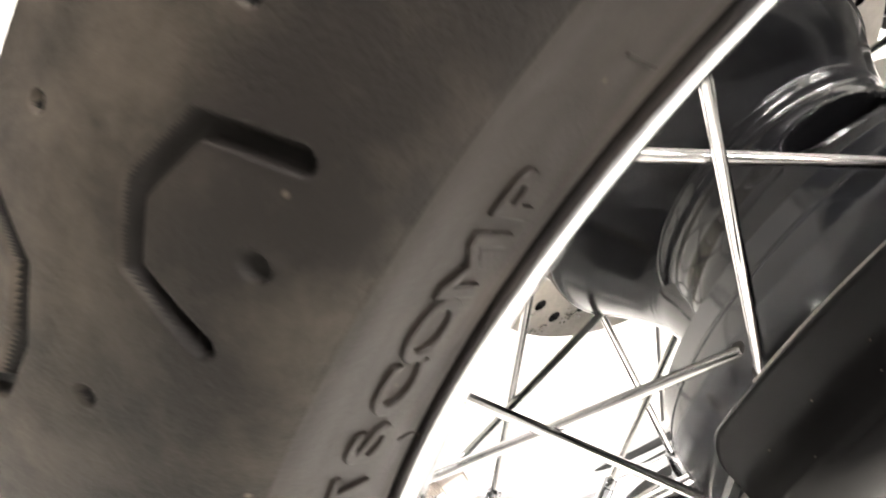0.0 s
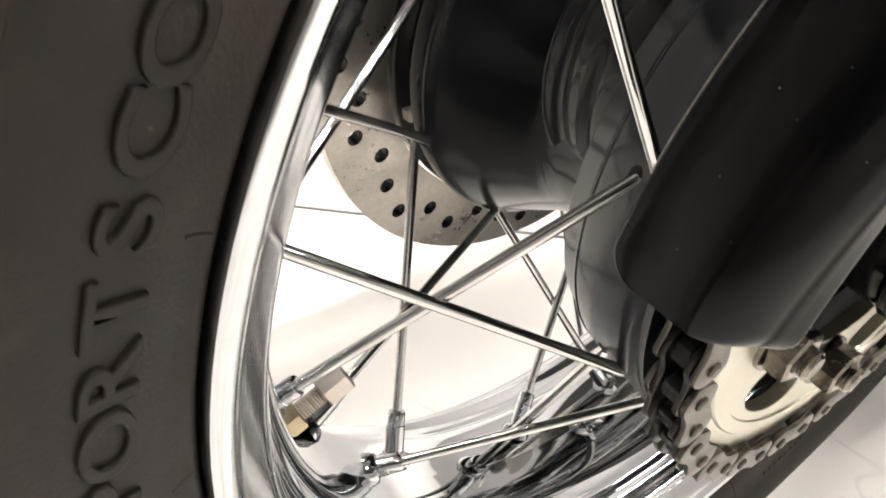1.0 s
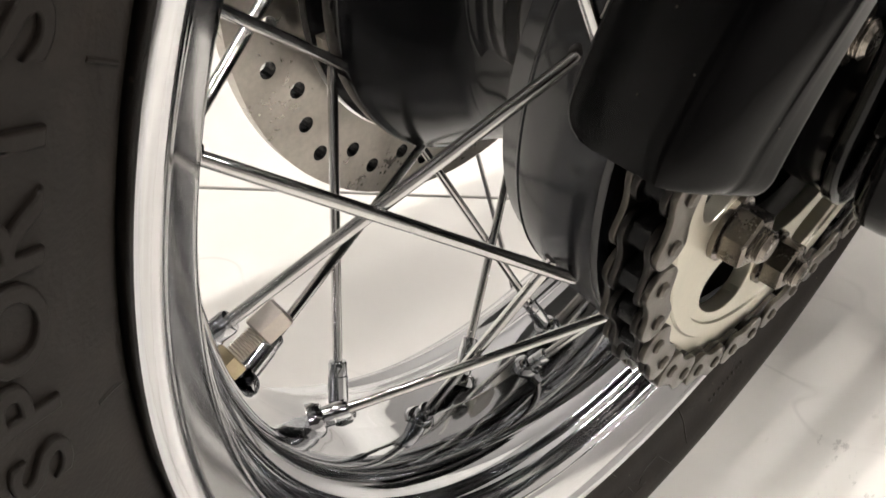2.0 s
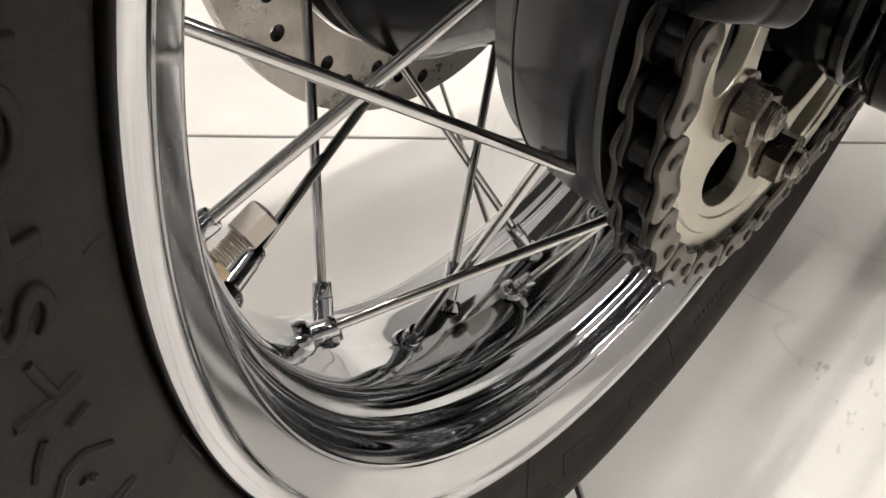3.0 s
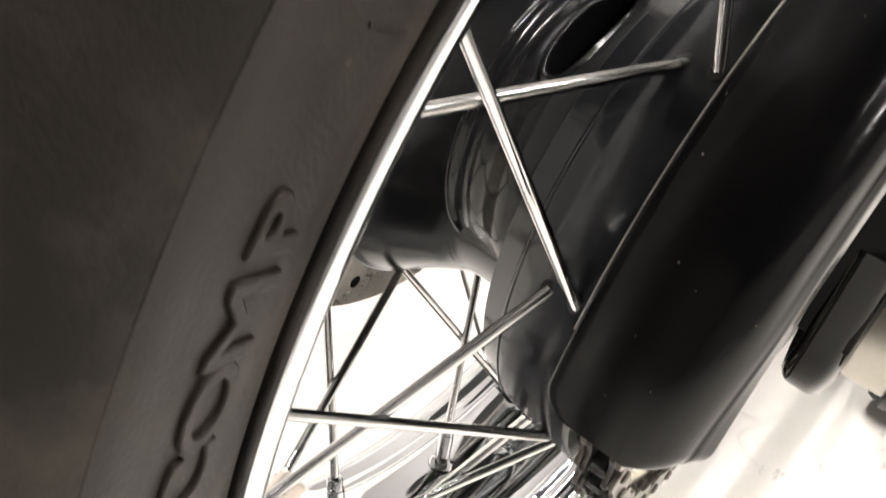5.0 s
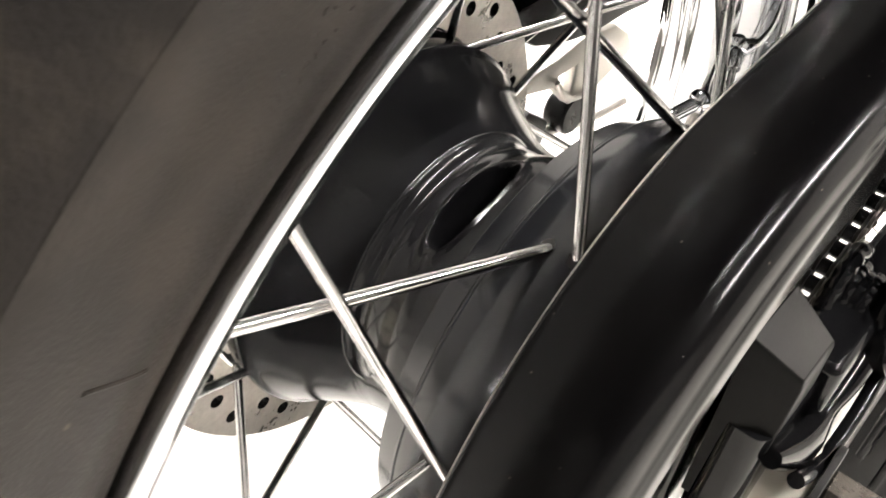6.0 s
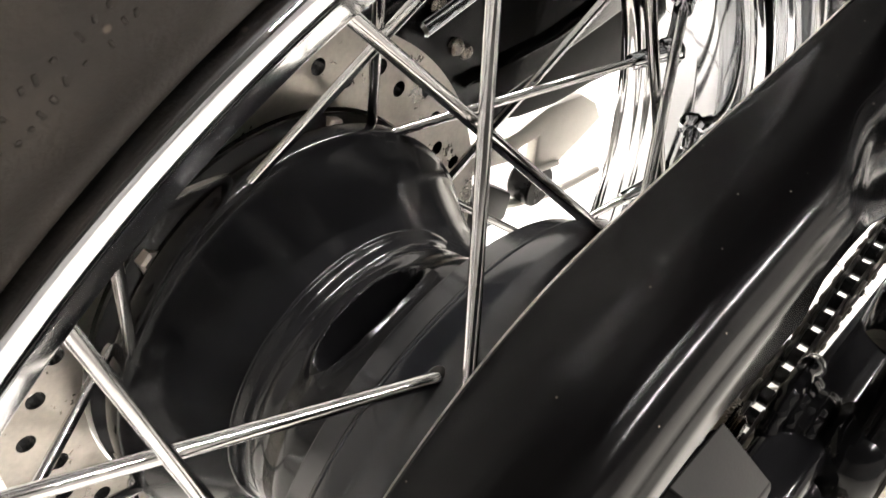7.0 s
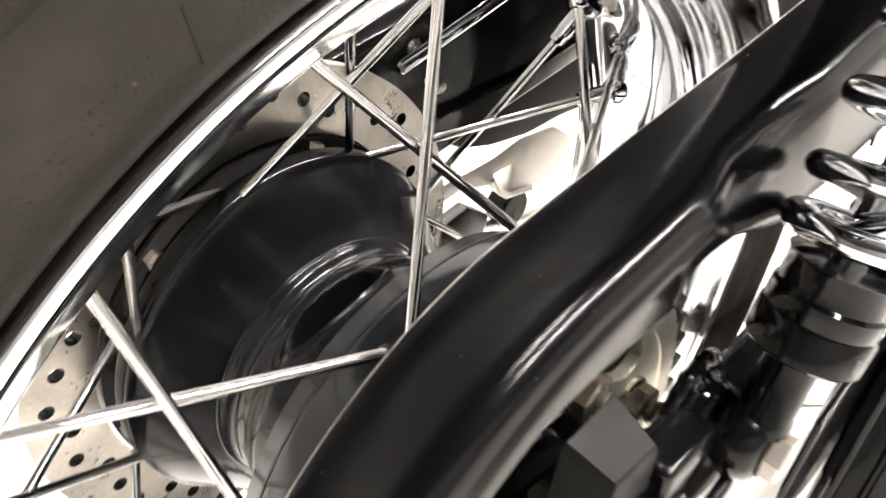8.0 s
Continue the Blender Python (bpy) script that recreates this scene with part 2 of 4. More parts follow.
def tube(points, radius, seg=10, bm=None, closed=False, caps=True):
    """A round bar along points; radius is one number or one for each point."""
    bm = bm or bmesh.new()
    pts = [Vector(p) for p in points]
    rad = radius if isinstance(radius, (list, tuple)) else [radius] * len(pts)
    n = len(pts)
    ref = None
    rings = []
    for i, p in enumerate(pts):
        if closed:
            d = pts[(i + 1) % n] - pts[i - 1]
        else:
            d = pts[min(i + 1, n - 1)] - pts[max(i - 1, 0)]
        d.normalize()
        if ref is None:
            ref = d.orthogonal().normalized()
        ref = (ref - d * ref.dot(d)).normalized()
        o = d.cross(ref)
        rings.append([bm.verts.new(p + rad[i] * (math.cos(2 * math.pi * j / seg) * ref + math.sin(2 * math.pi * j / seg) * o)) for j in range(seg)])
    ring_to(bm, rings, closed)
    if caps and not closed:
        bm.faces.new(rings[0][::-1])
        bm.faces.new(rings[-1])
    return bm


def prism(outline, x0, x1, holes=(), bevel=0.0, bm=None, seg=2):
    """A plate in the y-z plane with an outline and holes of (y, z), from x0 to x1."""
    bm = bm or bmesh.new()
    edges = []
    for loop in (outline, *holes):
        vs = [bm.verts.new((x0, y, z)) for y, z in loop]
        edges += [bm.edges.new((vs[i], vs[(i + 1) % len(vs)])) for i in range(len(vs))]
    geom = bmesh.ops.triangle_fill(bm, edges=edges, use_beauty=True)["geom"]
    faces = [g for g in geom if isinstance(g, bmesh.types.BMFace)]
    up = bmesh.ops.extrude_face_region(bm, geom=faces)["geom"]
    bmesh.ops.translate(bm, verts=[g for g in up if isinstance(g, bmesh.types.BMVert)], vec=(x1 - x0, 0, 0))
    bmesh.ops.recalc_face_normals(bm, faces=bm.faces)
    if bevel:
        sharp = [e for e in bm.edges if len(e.link_faces) == 2 and e.calc_face_angle(0) > radians(50)]
        bmesh.ops.bevel(bm, geom=sharp, offset=bevel, segments=seg, profile=0.5, affect="EDGES", clamp_overlap=True)
    return bm


def circle(cy, cz, r, n=24, a0=0.0):
    return [(cy + r * math.cos(a0 + 2 * math.pi * i / n), cz + r * math.sin(a0 + 2 * math.pi * i / n)) for i in range(n)]


def box(sx, sy, sz, bevel=0.0, at=(0, 0, 0), bm=None, seg=2):
    bm = bm or bmesh.new()
    made = bmesh.ops.create_cube(bm, size=1.0, matrix=Matrix.Translation(at) @ Matrix.Diagonal((sx, sy, sz, 1)))["verts"]
    if bevel:
        edges = list({e for v in made for e in v.link_edges})
        bmesh.ops.bevel(bm, geom=edges, offset=bevel, segments=seg, profile=0.5, affect="EDGES", clamp_overlap=True)
    return bm


def polar(x, r, deg):
    return Vector((x, r * math.cos(radians(deg)), r * math.sin(radians(deg))))


# ---------------------------------------------------------------- the showroom
AZ = radians(51.9)                       # the way the tile joints run
U0, V0, TS = 0.0073, -0.2530, 0.6         # where two joints cross, and the tile's side
ROOM = Matrix.Rotation(AZ, 4, "Z")


def slab(name, sx, sy, sz, at, mat, label, category):
    ob = part(name, box(sx, sy, sz, 0, at), mat, None, "", False)
    ob.matrix_basis = ROOM
    return tagged(ob, label, category, "", "structure")


floor = slab("floor", 8.6, 8.7, 0.1, (0, -.25, -0.053), GROUT, "pale glazed floor tiles with thin dark joints", "floor")
slab("ceiling", 8.8, 8.9, 0.1, (0, -.25, 3.05), CEILM, "plain dark painted showroom ceiling", "ceiling")
slab("wall_east", 0.2, 8.4, 3.0, (4.3, -.25, 1.5), WALLM, "plain grey painted showroom wall", "wall")
slab("wall_west", 0.2, 8.4, 3.0, (-4.3, -.25, 1.5), WALLM, "plain grey painted showroom wall", "wall")
slab("wall_north", 8.4, 0.2, 3.0, (0, 4.05, 1.5), WALLM, "plain grey painted showroom wall", "wall")
slab("wall_south", 8.4, 0.2, 3.0, (0, -4.55, 1.5), WALLM, "plain grey painted showroom wall", "wall")


def ceiling_light():
    lamp = new("ceiling_light")
    part("housing", box(.12, 1.56, .05, .006, (0, 0, .005)), CEILM, lamp)
    part("tube", tube([(0, -.75, -.034), (0, -.745, -.034), (0, .745, -.034), (0, .75, -.034)], [.010, .014, .014, .010], 14), PANEL, lamp, "glowing white tube")
    return tagged(lamp, "white fluorescent tube lamp fixed to the ceiling", "ceiling light", "showroom ceiling lights")


# rows of tubes along the motorcycle
first = ceiling_light()
spots = [(x, 0.15 + 1.7 * j) for x in (-1.26, 0.085, 1.43) for j in range(2)]
first.matrix_basis = Matrix.Translation((*spots[0], 2.97))
for p in spots[1:]:
    copy_thing(first, Matrix.Translation((*p, 2.97)))

# ---------------------------------------------------------------- the motorcycle
bike = tagged(new("motorcycle"), "black and chrome motorcycle with wire wheel standing on pale tiles", "motorcycle")
bike.location = (0, 0, HZ)


# ---- tyre
def smooth_profile(points, step=0.0012):
    pts = [Vector((x, r, 0)) for x, r in points]
    out = []
    for i in range(len(pts) - 1):
        p0, p1, p2, p3 = pts[max(i - 1, 0)], pts[i], pts[i + 1], pts[min(i + 2, len(pts) - 1)]
        n = max(2, int((p2 - p1).length / step))
        for k in range(n):
            t = k / n
            q = 0.5 * ((2 * p1) + (p2 - p0) * t + (2 * p0 - 5 * p1 + 4 * p2 - p3) * t * t + (3 * p1 - p0 - 3 * p2 + p3) * t ** 3)
            out.append((q.x, q.y))
    out.append((pts[-1].x, pts[-1].y))
    return out


HALF = [(-.0062, .2318), (-.0016, .2337), (.0006, .2353), (.0016, .2385), (.0044, .2452), (.0068, .2556), (.0090, .2640), (.0102, .2721), (.0080, .2805), (-.0010, .2894), (-.0175, .2996), (-.0365, .3102), (XC, .3172)]
SIDE = smooth_profile(HALF, 0.00028)


def side_x(r):
    """How far out the sidewall stands at a radius."""
    for (x1, r1), (x2, r2) in zip(SIDE, SIDE[1:]):
        if r1 <= r <= r2:
            return x1 + (x2 - x1) * (r - r1) / (r2 - r1)
    return SIDE[0][0]


def bulge(r, deg):
    """How much the loaded tyre swells out sideways towards the ground."""
    return .0056 * max(0.0, min(1.0, (-math.sin(radians(deg)) - .2) / .6)) * math.exp(-((r - .270) / .017) ** 2)


def seg_dist(px, py, ax, ay, bx, by):
    dx, dy = bx - ax, by - ay
    t = max(0.0, min(1.0, ((px - ax) * dx + (py - ay) * dy) / (dx * dx + dy * dy)))
    return math.hypot(px - ax - t * dx, py - ay - t * dy)


RT = 0.295
HOOKS = [142.1] + [156.8 + 20.31 * k for k in range(17)]        # the pitch of the pattern is not even
SMALL = [150.0] + [165.7 + 20.31 * k for k in range(17)]
MIDDLES = [167.0 + 20.31 * k for k in range(17)]
HOOK = [(-.0022, -3.80), (-.0172, -2.70), (-.0218, .35), (-.0178, 2.85), (-.0030, 3.70)]
MIDDLE = [(-.0560, -6.4), (-.0375, -4.4), (-.0346, -1.5), (-.0375, 1.4), (-.0545, 3.6)]


def ease(t):
    t = max(0.0, min(1.0, t))
    return t * t * (3 - 2 * t)


def nearest(bases, deg):
    """Degrees from the nearest of some places round the tyre."""
    return min(((deg - base + 180) % 360 - 180 for base in bases), key=abs)


@functools.lru_cache(None)
def offsets(deg):
    """Where a direction lies in the patterns of the near half and of the far half of the tread."""
    return [(nearest(HOOKS, q), nearest(MIDDLES, q), nearest(SMALL, q)) for q in (deg, deg - 10.15)]


def tread_cut(x, deg):
    """Depth of the tread grooves at a place across and round the tyre."""
    depth = 0.0
    near = x > XC
    xx = x if near else 2 * XC - x
    hook, middle, small = offsets(deg)[0 if near else 1]
    for line, b in ((HOOK, hook), (MIDDLE, middle)):
        if abs(b) < 8:
            for (x1, a1), (x2, a2) in zip(line, line[1:]):
                d = seg_dist(xx, radians(b) * RT, x1, radians(a1) * RT, x2, radians(a2) * RT)
                depth = max(depth, 0.0042 * ease((0.0028 - d) / 0.0018))
    for dx, b, rad, dep in ((-.0009, hook, .0024, .0022), (-.0190, small, .0019, .003), (-.0441, hook - .35, .0018, .003)):
        d = math.hypot(xx - dx, radians(b) * RT)
        depth = max(depth, dep * ease((rad + .0006 - d) / 0.0014))
    return depth


def tyre():
    prof = SIDE + [(2 * XC - x, r) for x, r in smooth_profile(HALF, 0.0008)[-2::-1]]
    inner = [(2 * XC + .0058, .2275), (2 * XC + .01, .2205), (-.01, .2205), (-.0058, .2275)]
    angles = [138 + 0.07 * i for i in range(500)] + [173 + 1.0 * i for i in range(325)]
    bm = bmesh.new()
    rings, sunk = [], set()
    for a in angles:
        c, s = math.cos(radians(a)), math.sin(radians(a))
        ring = []
        for x, r in prof:
            cut = 0.0
            if r > .2738:
                cut = tread_cut(x, a % 360)
                r -= cut + .0010 * ease((r - .2738) / .0014)
            x += math.copysign(bulge(r, a), x - XC)
            ring.append(bm.verts.new((x, r * c, max(r * s, .0004 - HZ))))
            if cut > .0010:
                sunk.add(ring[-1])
        for x, r in inner:
            ring.append(bm.verts.new((x, r * c, r * s)))
        rings.append(ring)
    ring_to(bm, rings, True, True)
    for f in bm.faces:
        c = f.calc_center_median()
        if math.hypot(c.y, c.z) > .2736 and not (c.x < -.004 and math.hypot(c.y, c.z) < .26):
            # sunken faces get the darker colour, which paints in groove shade
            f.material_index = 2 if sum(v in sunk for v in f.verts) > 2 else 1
    ob = part("tyre", bm, RUBBER, bike, "black rubber tyre with raised sidewall lettering and hooked grooves", True, 80)
    ob.data.materials.append(TREAD)
    ob.data.materials.append(GROOVE_SHADE)
    return ob


wheel_tyre = tyre()


def sidewall_pose(r, deg, lift=0.0):
    """A frame on the outer sidewall: x along the reading way, y outward from the axle, z off the rubber."""
    a = radians(deg)
    e = 0.002
    dx = (side_x(r + e) + bulge(r + e, deg) - side_x(r - e) - bulge(r - e, deg)) / (2 * e)
    out = Vector((dx, math.cos(a), math.sin(a))).normalized()
    along = Vector((0, math.sin(a), -math.cos(a)))
    off = along.cross(out)
    if off.x < 0:
        along, off = -along, -off
    p = Vector((side_x(r) + bulge(r, deg), r * math.cos(a), r * math.sin(a))) + off * lift
    m = Matrix((along, out, off)).transposed().to_4x4()
    m.translation = p
    return m


def letter_mesh(ch, height):
    """The raised outline of one letter, its foot's middle at the origin."""
    cu = bpy.data.curves.new("letter", "FONT")
    cu.body = ch
    cu.align_x = "CENTER"
    cu.size = height / 0.70
    cu.extrude = 0.0005
    cu.bevel_depth = 0.00035
    cu.bevel_resolution = 1
    cu.resolution_u = 4
    ob = bpy.data.objects.new("letter", cu)
    scene.collection.objects.link(ob)
    dg = bpy.context.evaluated_depsgraph_get()
    me = bpy.data.meshes.new_from_object(ob.evaluated_get(dg))
    bpy.data.objects.remove(ob)
    me.materials.clear()
    me.materials.append(RUBBER)
    me.shade_smooth()
    return me


glyphs = {}
for i, ch in enumerate("SPORTSCOMP"):
    if ch not in glyphs:
        glyphs[ch] = letter_mesh(ch, 0.0106)
    o = new("raised_letter", glyphs[ch])
    o.parent = wheel_tyre
    o.matrix_basis = sidewall_pose(.2482, 181.3 - 3.36 * i, 0.0002) @ Matrix.Diagonal((1.40, 1, 1, 1))


def sidewall_bar(r, deg, length, width, turn=0.0, name="raised_mark", lift=0.0001):
    """A low bar moulded on the sidewall."""
    o = part(name, box(length, width, 0.0008, 0.0003), RUBBER, wheel_tyre)
    o.matrix_basis = sidewall_pose(r, deg, lift) @ Matrix.Rotation(radians(turn), 4, "Z")
    return o


def sidewall_stroke(points, width=.0009):
    """A raised rounded line on the sidewall through points of (radius, degrees)."""
    path = []
    for (r1, a1), (r2, a2) in zip(points, points[1:]):
        n = max(2, int(math.hypot(r2 - r1, radians(a2 - a1) * .25) / .0012))
        path += [(r1 + (r2 - r1) * k / n, a1 + (a2 - a1) * k / n) for k in range(n)]
    path.append(points[-1])
    return part("raised_mark", tube([sidewall_pose(r, a, -.0001).translation for r, a in path], width, 8), RUBBER, wheel_tyre)


# a word mark drawn as plain raised shapes: crossed bars, a curl round a dot, slanted bars
for mark in ([(.2545, 183.3), (.2522, 185.4)], [(.2600, 185.4), (.2538, 185.7), (.2474, 185.5)], [(.2525, 187.4), (.2480, 187.1)], [(.2608, 188.4), (.2590, 187.6), (.2568, 187.0)],
             [(.2606, 190.4), (.2569, 189.4), (.2526, 189.3), (.2476, 190.3)], [(.2550, 190.6), (.2540, 191.1), (.2526, 190.9)], [(.2580, 193.6), (.2472, 193.4)], [(.2530, 197.0), (.2472, 196.4)], [(.2600, 200.0), (.2480, 199.8), (.2500, 203.0)]):
    sidewall_stroke(mark, .0010)
# ticks and vents of the mould
for mark in ([(.2410, 195.4), (.2352, 195.2), (.2345, 198.0)], [(.2544, 144.7), (.2423, 144.3)], [(.2420, 165.7), (.2362, 166.1)], [(.2410, 180.6), (.2356, 180.5)], [(.2560, 122.5), (.2420, 122.8)],
             [(.2363, 256.3), (.2494, 255.9), (.2617, 255.7)], [(.2362, 256.5), (.2421, 258.1)], [(.2531, 259.6), (.2640, 262.0)], [(.2362, 271.6), (.2419, 272.7)], [(.2394, 286.5), (.2497, 286.7), (.2624, 286.0)]):
    sidewall_stroke(mark, .0005)
# a slanted emblem with an underline, its letters as bars
for mark in ([(.2592, 262.9), (.2490, 263.4), (.2503, 267.8)], [(.2590, 265.4), (.2606, 271.2), (.2598, 277.7)], [(.2580, 276.5), (.2536, 277.8), (.2519, 280.6)], [(.2535, 280.9), (.2650, 282.6)]):
    sidewall_stroke(mark, .0005)
for i in range(5):
    sidewall_stroke([(.2500 + .0008 * i, 264.9 + 2.4 * i), (.2562 + .0006 * i, 265.6 + 2.4 * i)], .0005)
    sidewall_stroke([(.2508 + .0008 * i, 265.6 + 2.4 * i), (.2510 + .0008 * i, 266.6 + 2.4 * i)], .0004)
rnd = random.Random(11)
for row in range(2):
    for i in range(18):
        if rnd.random() < .85:
            sidewall_bar(.2492 + .0036 * row + rnd.uniform(-.0007, .0007), 124.8 + .50 * i + rnd.uniform(-.15, .15), rnd.uniform(.0009, .0018), rnd.uniform(.0006, .0010), rnd.choice((0, 0, 90, 90, 70, 35)), lift=-.00018)
for i in range(8):
    sidewall_bar(.2540, 292.0 + 1.0 * i, .0020, .0024, 0)

# ---- rim
LIP = [(-.0012, .2334), (.0004, .2335), (.0020, .2334), (.0030, .2330), (.0035, .2322), (.0036, .2306), (.0033, .2290), (.0024, .2273), (.0010, .2262), (.0002, .2253), (-.0006, .2241), (-.0033, .2203), (-.0062, .2165), (-.0071, .21572), (-.0076, .21502), (-.0080, .21492), (-.0092, .2140), (-.0109, .2129),
       (-.0150, .2123), (-.0174, .2119), (-.0193, .2110), (-.0206, .2099), (-.0228, .2092), (-.0252, .2086), (-.0268, .2066), (-.0288, .2044), (-.0340, .2016), (-.0450, .1997), (XC, .1992)]
LIPS = smooth_profile(LIP, 0.0012)


def rim():
    prof = LIPS + [(2 * XC - x, r) for x, r in LIPS[-2::-1]]
    half = [(-.0034, .2326), (-.0060, .2260), (-.0095, .2190), (-.0185, .2160), (-.0215, .2130), (-.0300, .2075)]
    back = [(2 * XC - x, q) for x, q in half] + half[::-1]
    bm = lathe(prof + back, 288)
    for f in bm.faces:
        c = f.calc_center_median()
        if c.x > -.0108 and math.hypot(c.y, c.z) < .2324:
            f.material_index = 1
    ob = part("rim", bm, CHROME, bike, "polished chrome wheel rim", True, 40)
    ob.data.materials.append(RIMFACE)
    return ob


rim()


# ---- hub
def hub_shape():
    """The black hub body: a wide left flange, a cone down to the waist, and two swollen lobes with rolled lips and slots."""
    base = smooth_profile([(-.1310, .0880), (-.1275, .0914), (-.1215, .0923), (-.1168, .0920), (-.1145, .0896), (-.1040, .0828), (-.0920, .0755), (-.0810, .0700), (-.0760, .0682)], 0.0014)
    base += smooth_profile([(-.0755, .0680), (-.0700, .0668), (-.0600, .0665), (-.0500, .0680), (-.0335, .0720)], 0.0006)
    bm = bmesh.new()
    rings = []
    for i in range(600):
        a = 0.6 * i
        f = radians((a - 132 + 90) % 180 - 90)
        lobe = .031 * math.cos(f) + math.sqrt(.056 ** 2 - (.031 * math.sin(f)) ** 2)
        ring = []
        for x, r in base:
            crest = lobe + .0022 * math.exp(-((x + .0712) / .0020) ** 2) - .0012 * math.exp(-((x + .0650) / .0030) ** 2) + .0040 * ease((x + .058) / .014)
            rr = r + ease((x + .0752) / .0034) * max(0.0, crest - r)
            d = (a - 119 + 90) % 180 - 90
            e = abs(d / 14.0) ** 2.4 + abs((x + .0490) / .0066) ** 2.4
            rr += .0012 * math.exp(-((e - 1.35) / .40) ** 2) * (1.0 if x > -.060 else 0.0) - .026 * ease((1.15 - e) / 0.5)
            ring.append(bm.verts.new((x, rr * math.cos(radians(a)), rr * math.sin(radians(a)))))
        ring.append(bm.verts.new((-.0335, .02 * math.cos(radians(a)), .02 * math.sin(radians(a)))))
        ring.append(bm.verts.new((-.1310, .02 * math.cos(radians(a)), .02 * math.sin(radians(a)))))
        rings.append(ring)
    ring_to(bm, rings, True, True)
    return part("hub", bm, BLACK, bike, "satin black waisted wheel hub", True, 60)


hub_shape()
carrier = part("hub_cover", lathe([(-.0330, .0480), (-.0346, .0930)] + smooth_profile([(-.0348, .0936), (-.0344, .0943), (-.0335, .0946)], .0003) + [(-.0252, .0978)] + smooth_profile([(-.0250, .0985), (-.0243, .0994), (-.0234, .0998), (-.0227, .0996)], .0004)
                                  + smooth_profile([(-.0222, .0998), (-.0150, .1014), (.0040, .1036), (.0092, .1044), (.0112, .1034)], .002) + [(.0107, .0975), (.0040, .0945), (.0040, .0480)], 160),
               HUBGREY, bike, "dark grey drive-side hub drum with a raised ridge", True, 22)
carrier.data.materials.append(MATTE)
for f in carrier.data.polygons:
    if f.center.x > .0035 and math.hypot(f.center.y, f.center.z) < .0955:
        f.material_index = 1


# ---- spokes
ASKEW = {(1, 1, 1): (1.0, -.0006), (1, 1, 2): (-.2, -.0013), (1, 1, 3): (-1.4, .0013), (1, 1, 4): (-.4, -.0006), (1, -1, 1): (-1.5, -.0016), (1, -1, 2): (-.8, .0003), (1, -1, 3): (-.5, .0017), (1, -1, 4): (.8, -.0008),
         (1, -1, 5): (1.4, -.0009), (-1, 1, 4): (-.4, 0), (-1, 1, 5): (-.3, 0), (-1, -1, 1): (.5, 0), (-1, -1, 3): (-.6, 0), (-1, -1, 4): (.4, -.0011), (-1, -1, 5): (-.4, .0004), (-1, -1, 6): (-.4, .0003)}


def spoke_pair():
    for side, off in ((1, 32.64), (-1, 19.81)):
        for s in (1, -1):
            if side > 0:
                x0, r0, x1, lead, sweep = (-.0102, .1016, -.0566, .61, 33.02) if s > 0 else (0.0, .1033, -.0569, .36, 33.26)
            else:
                x0, r0, x1, lead, sweep = (-.1272, .0924, -.0704, 4.1, 33.45) if s > 0 else (-.1189, .0911, -.0715, -1.6, 31.46)
            p0, p1 = polar(x0, r0, s * lead), polar(x1, .1995, s * sweep)
            d = (p1 - p0).normalized()
            p0 = p0 - d * .0012
            rod = part("spoke", tube([p0, p0 + d * .0006, p0 + d * .0020, p1 - d * .004, p1], [.0010, .0018, .0021, .0021, .0021], 12), SPOKE, bike, "bright steel spoke")
            n0, n1 = p1 + d * .001, p1 - d * (.0130 if side > 0 else .0215)
            nip = tube([n0, n1 + d * .0062, n1 + d * .0058, n1 + d * .0008, n1, n1 - d * .0002], [.0042, .0042, .0039, .0039, .0035, .0023], 16)
            part("nipple", nip, CHROME, rod, "chrome spoke nipple", True, 30)
            part("nipple_seat", tube([p1 + d * .0022, p1 - d * .001, p1 - d * .0028, p1 - d * .0034], [.0076, .0072, .0060, .0044], 14), CHROME, rod, "domed chrome nipple seat")
            rod.matrix_basis = Matrix.Rotation(radians(off), 4, "X")
            for k in range(1, 8):
                # some spokes sit a little askew at the rim: (along the rim in degrees, across it in metres)
                skew = ASKEW.get((side, s, k))
                askew = polar(x1 + skew[1], .1995, s * (sweep + skew[0])) if skew else None
                bend = Matrix()
                if askew is not None:
                    bend = Matrix.Translation(p0) @ (p1 - p0).rotation_difference(askew - p0).to_matrix().to_4x4() @ Matrix.Translation(-p0)
                copy_thing(rod, Matrix.Rotation(radians(off + 45 * k), 4, "X") @ bend)


spoke_pair()

# oval sockets where the spokes enter the drum
for k in range(8):
    for s, x0, lead in ((1, -.0102, .61), (-1, 0.0, .36)):
        a = 32.64 + 45 * k + s * lead
        bm = bmesh.new()
        bmesh.ops.create_uvsphere(bm, u_segments=14, v_segments=8, radius=1.0)
        o = part("spoke_hole", bm, GROUT, carrier)
        p = polar(x0 - .0005, .1018 + .12 * (x0 + .0102), a)
        o.matrix_basis = Matrix.Translation(p) @ Matrix.Rotation(radians(a), 4, "X") @ Matrix.Diagonal((.0027, .0006, .0037, 1))


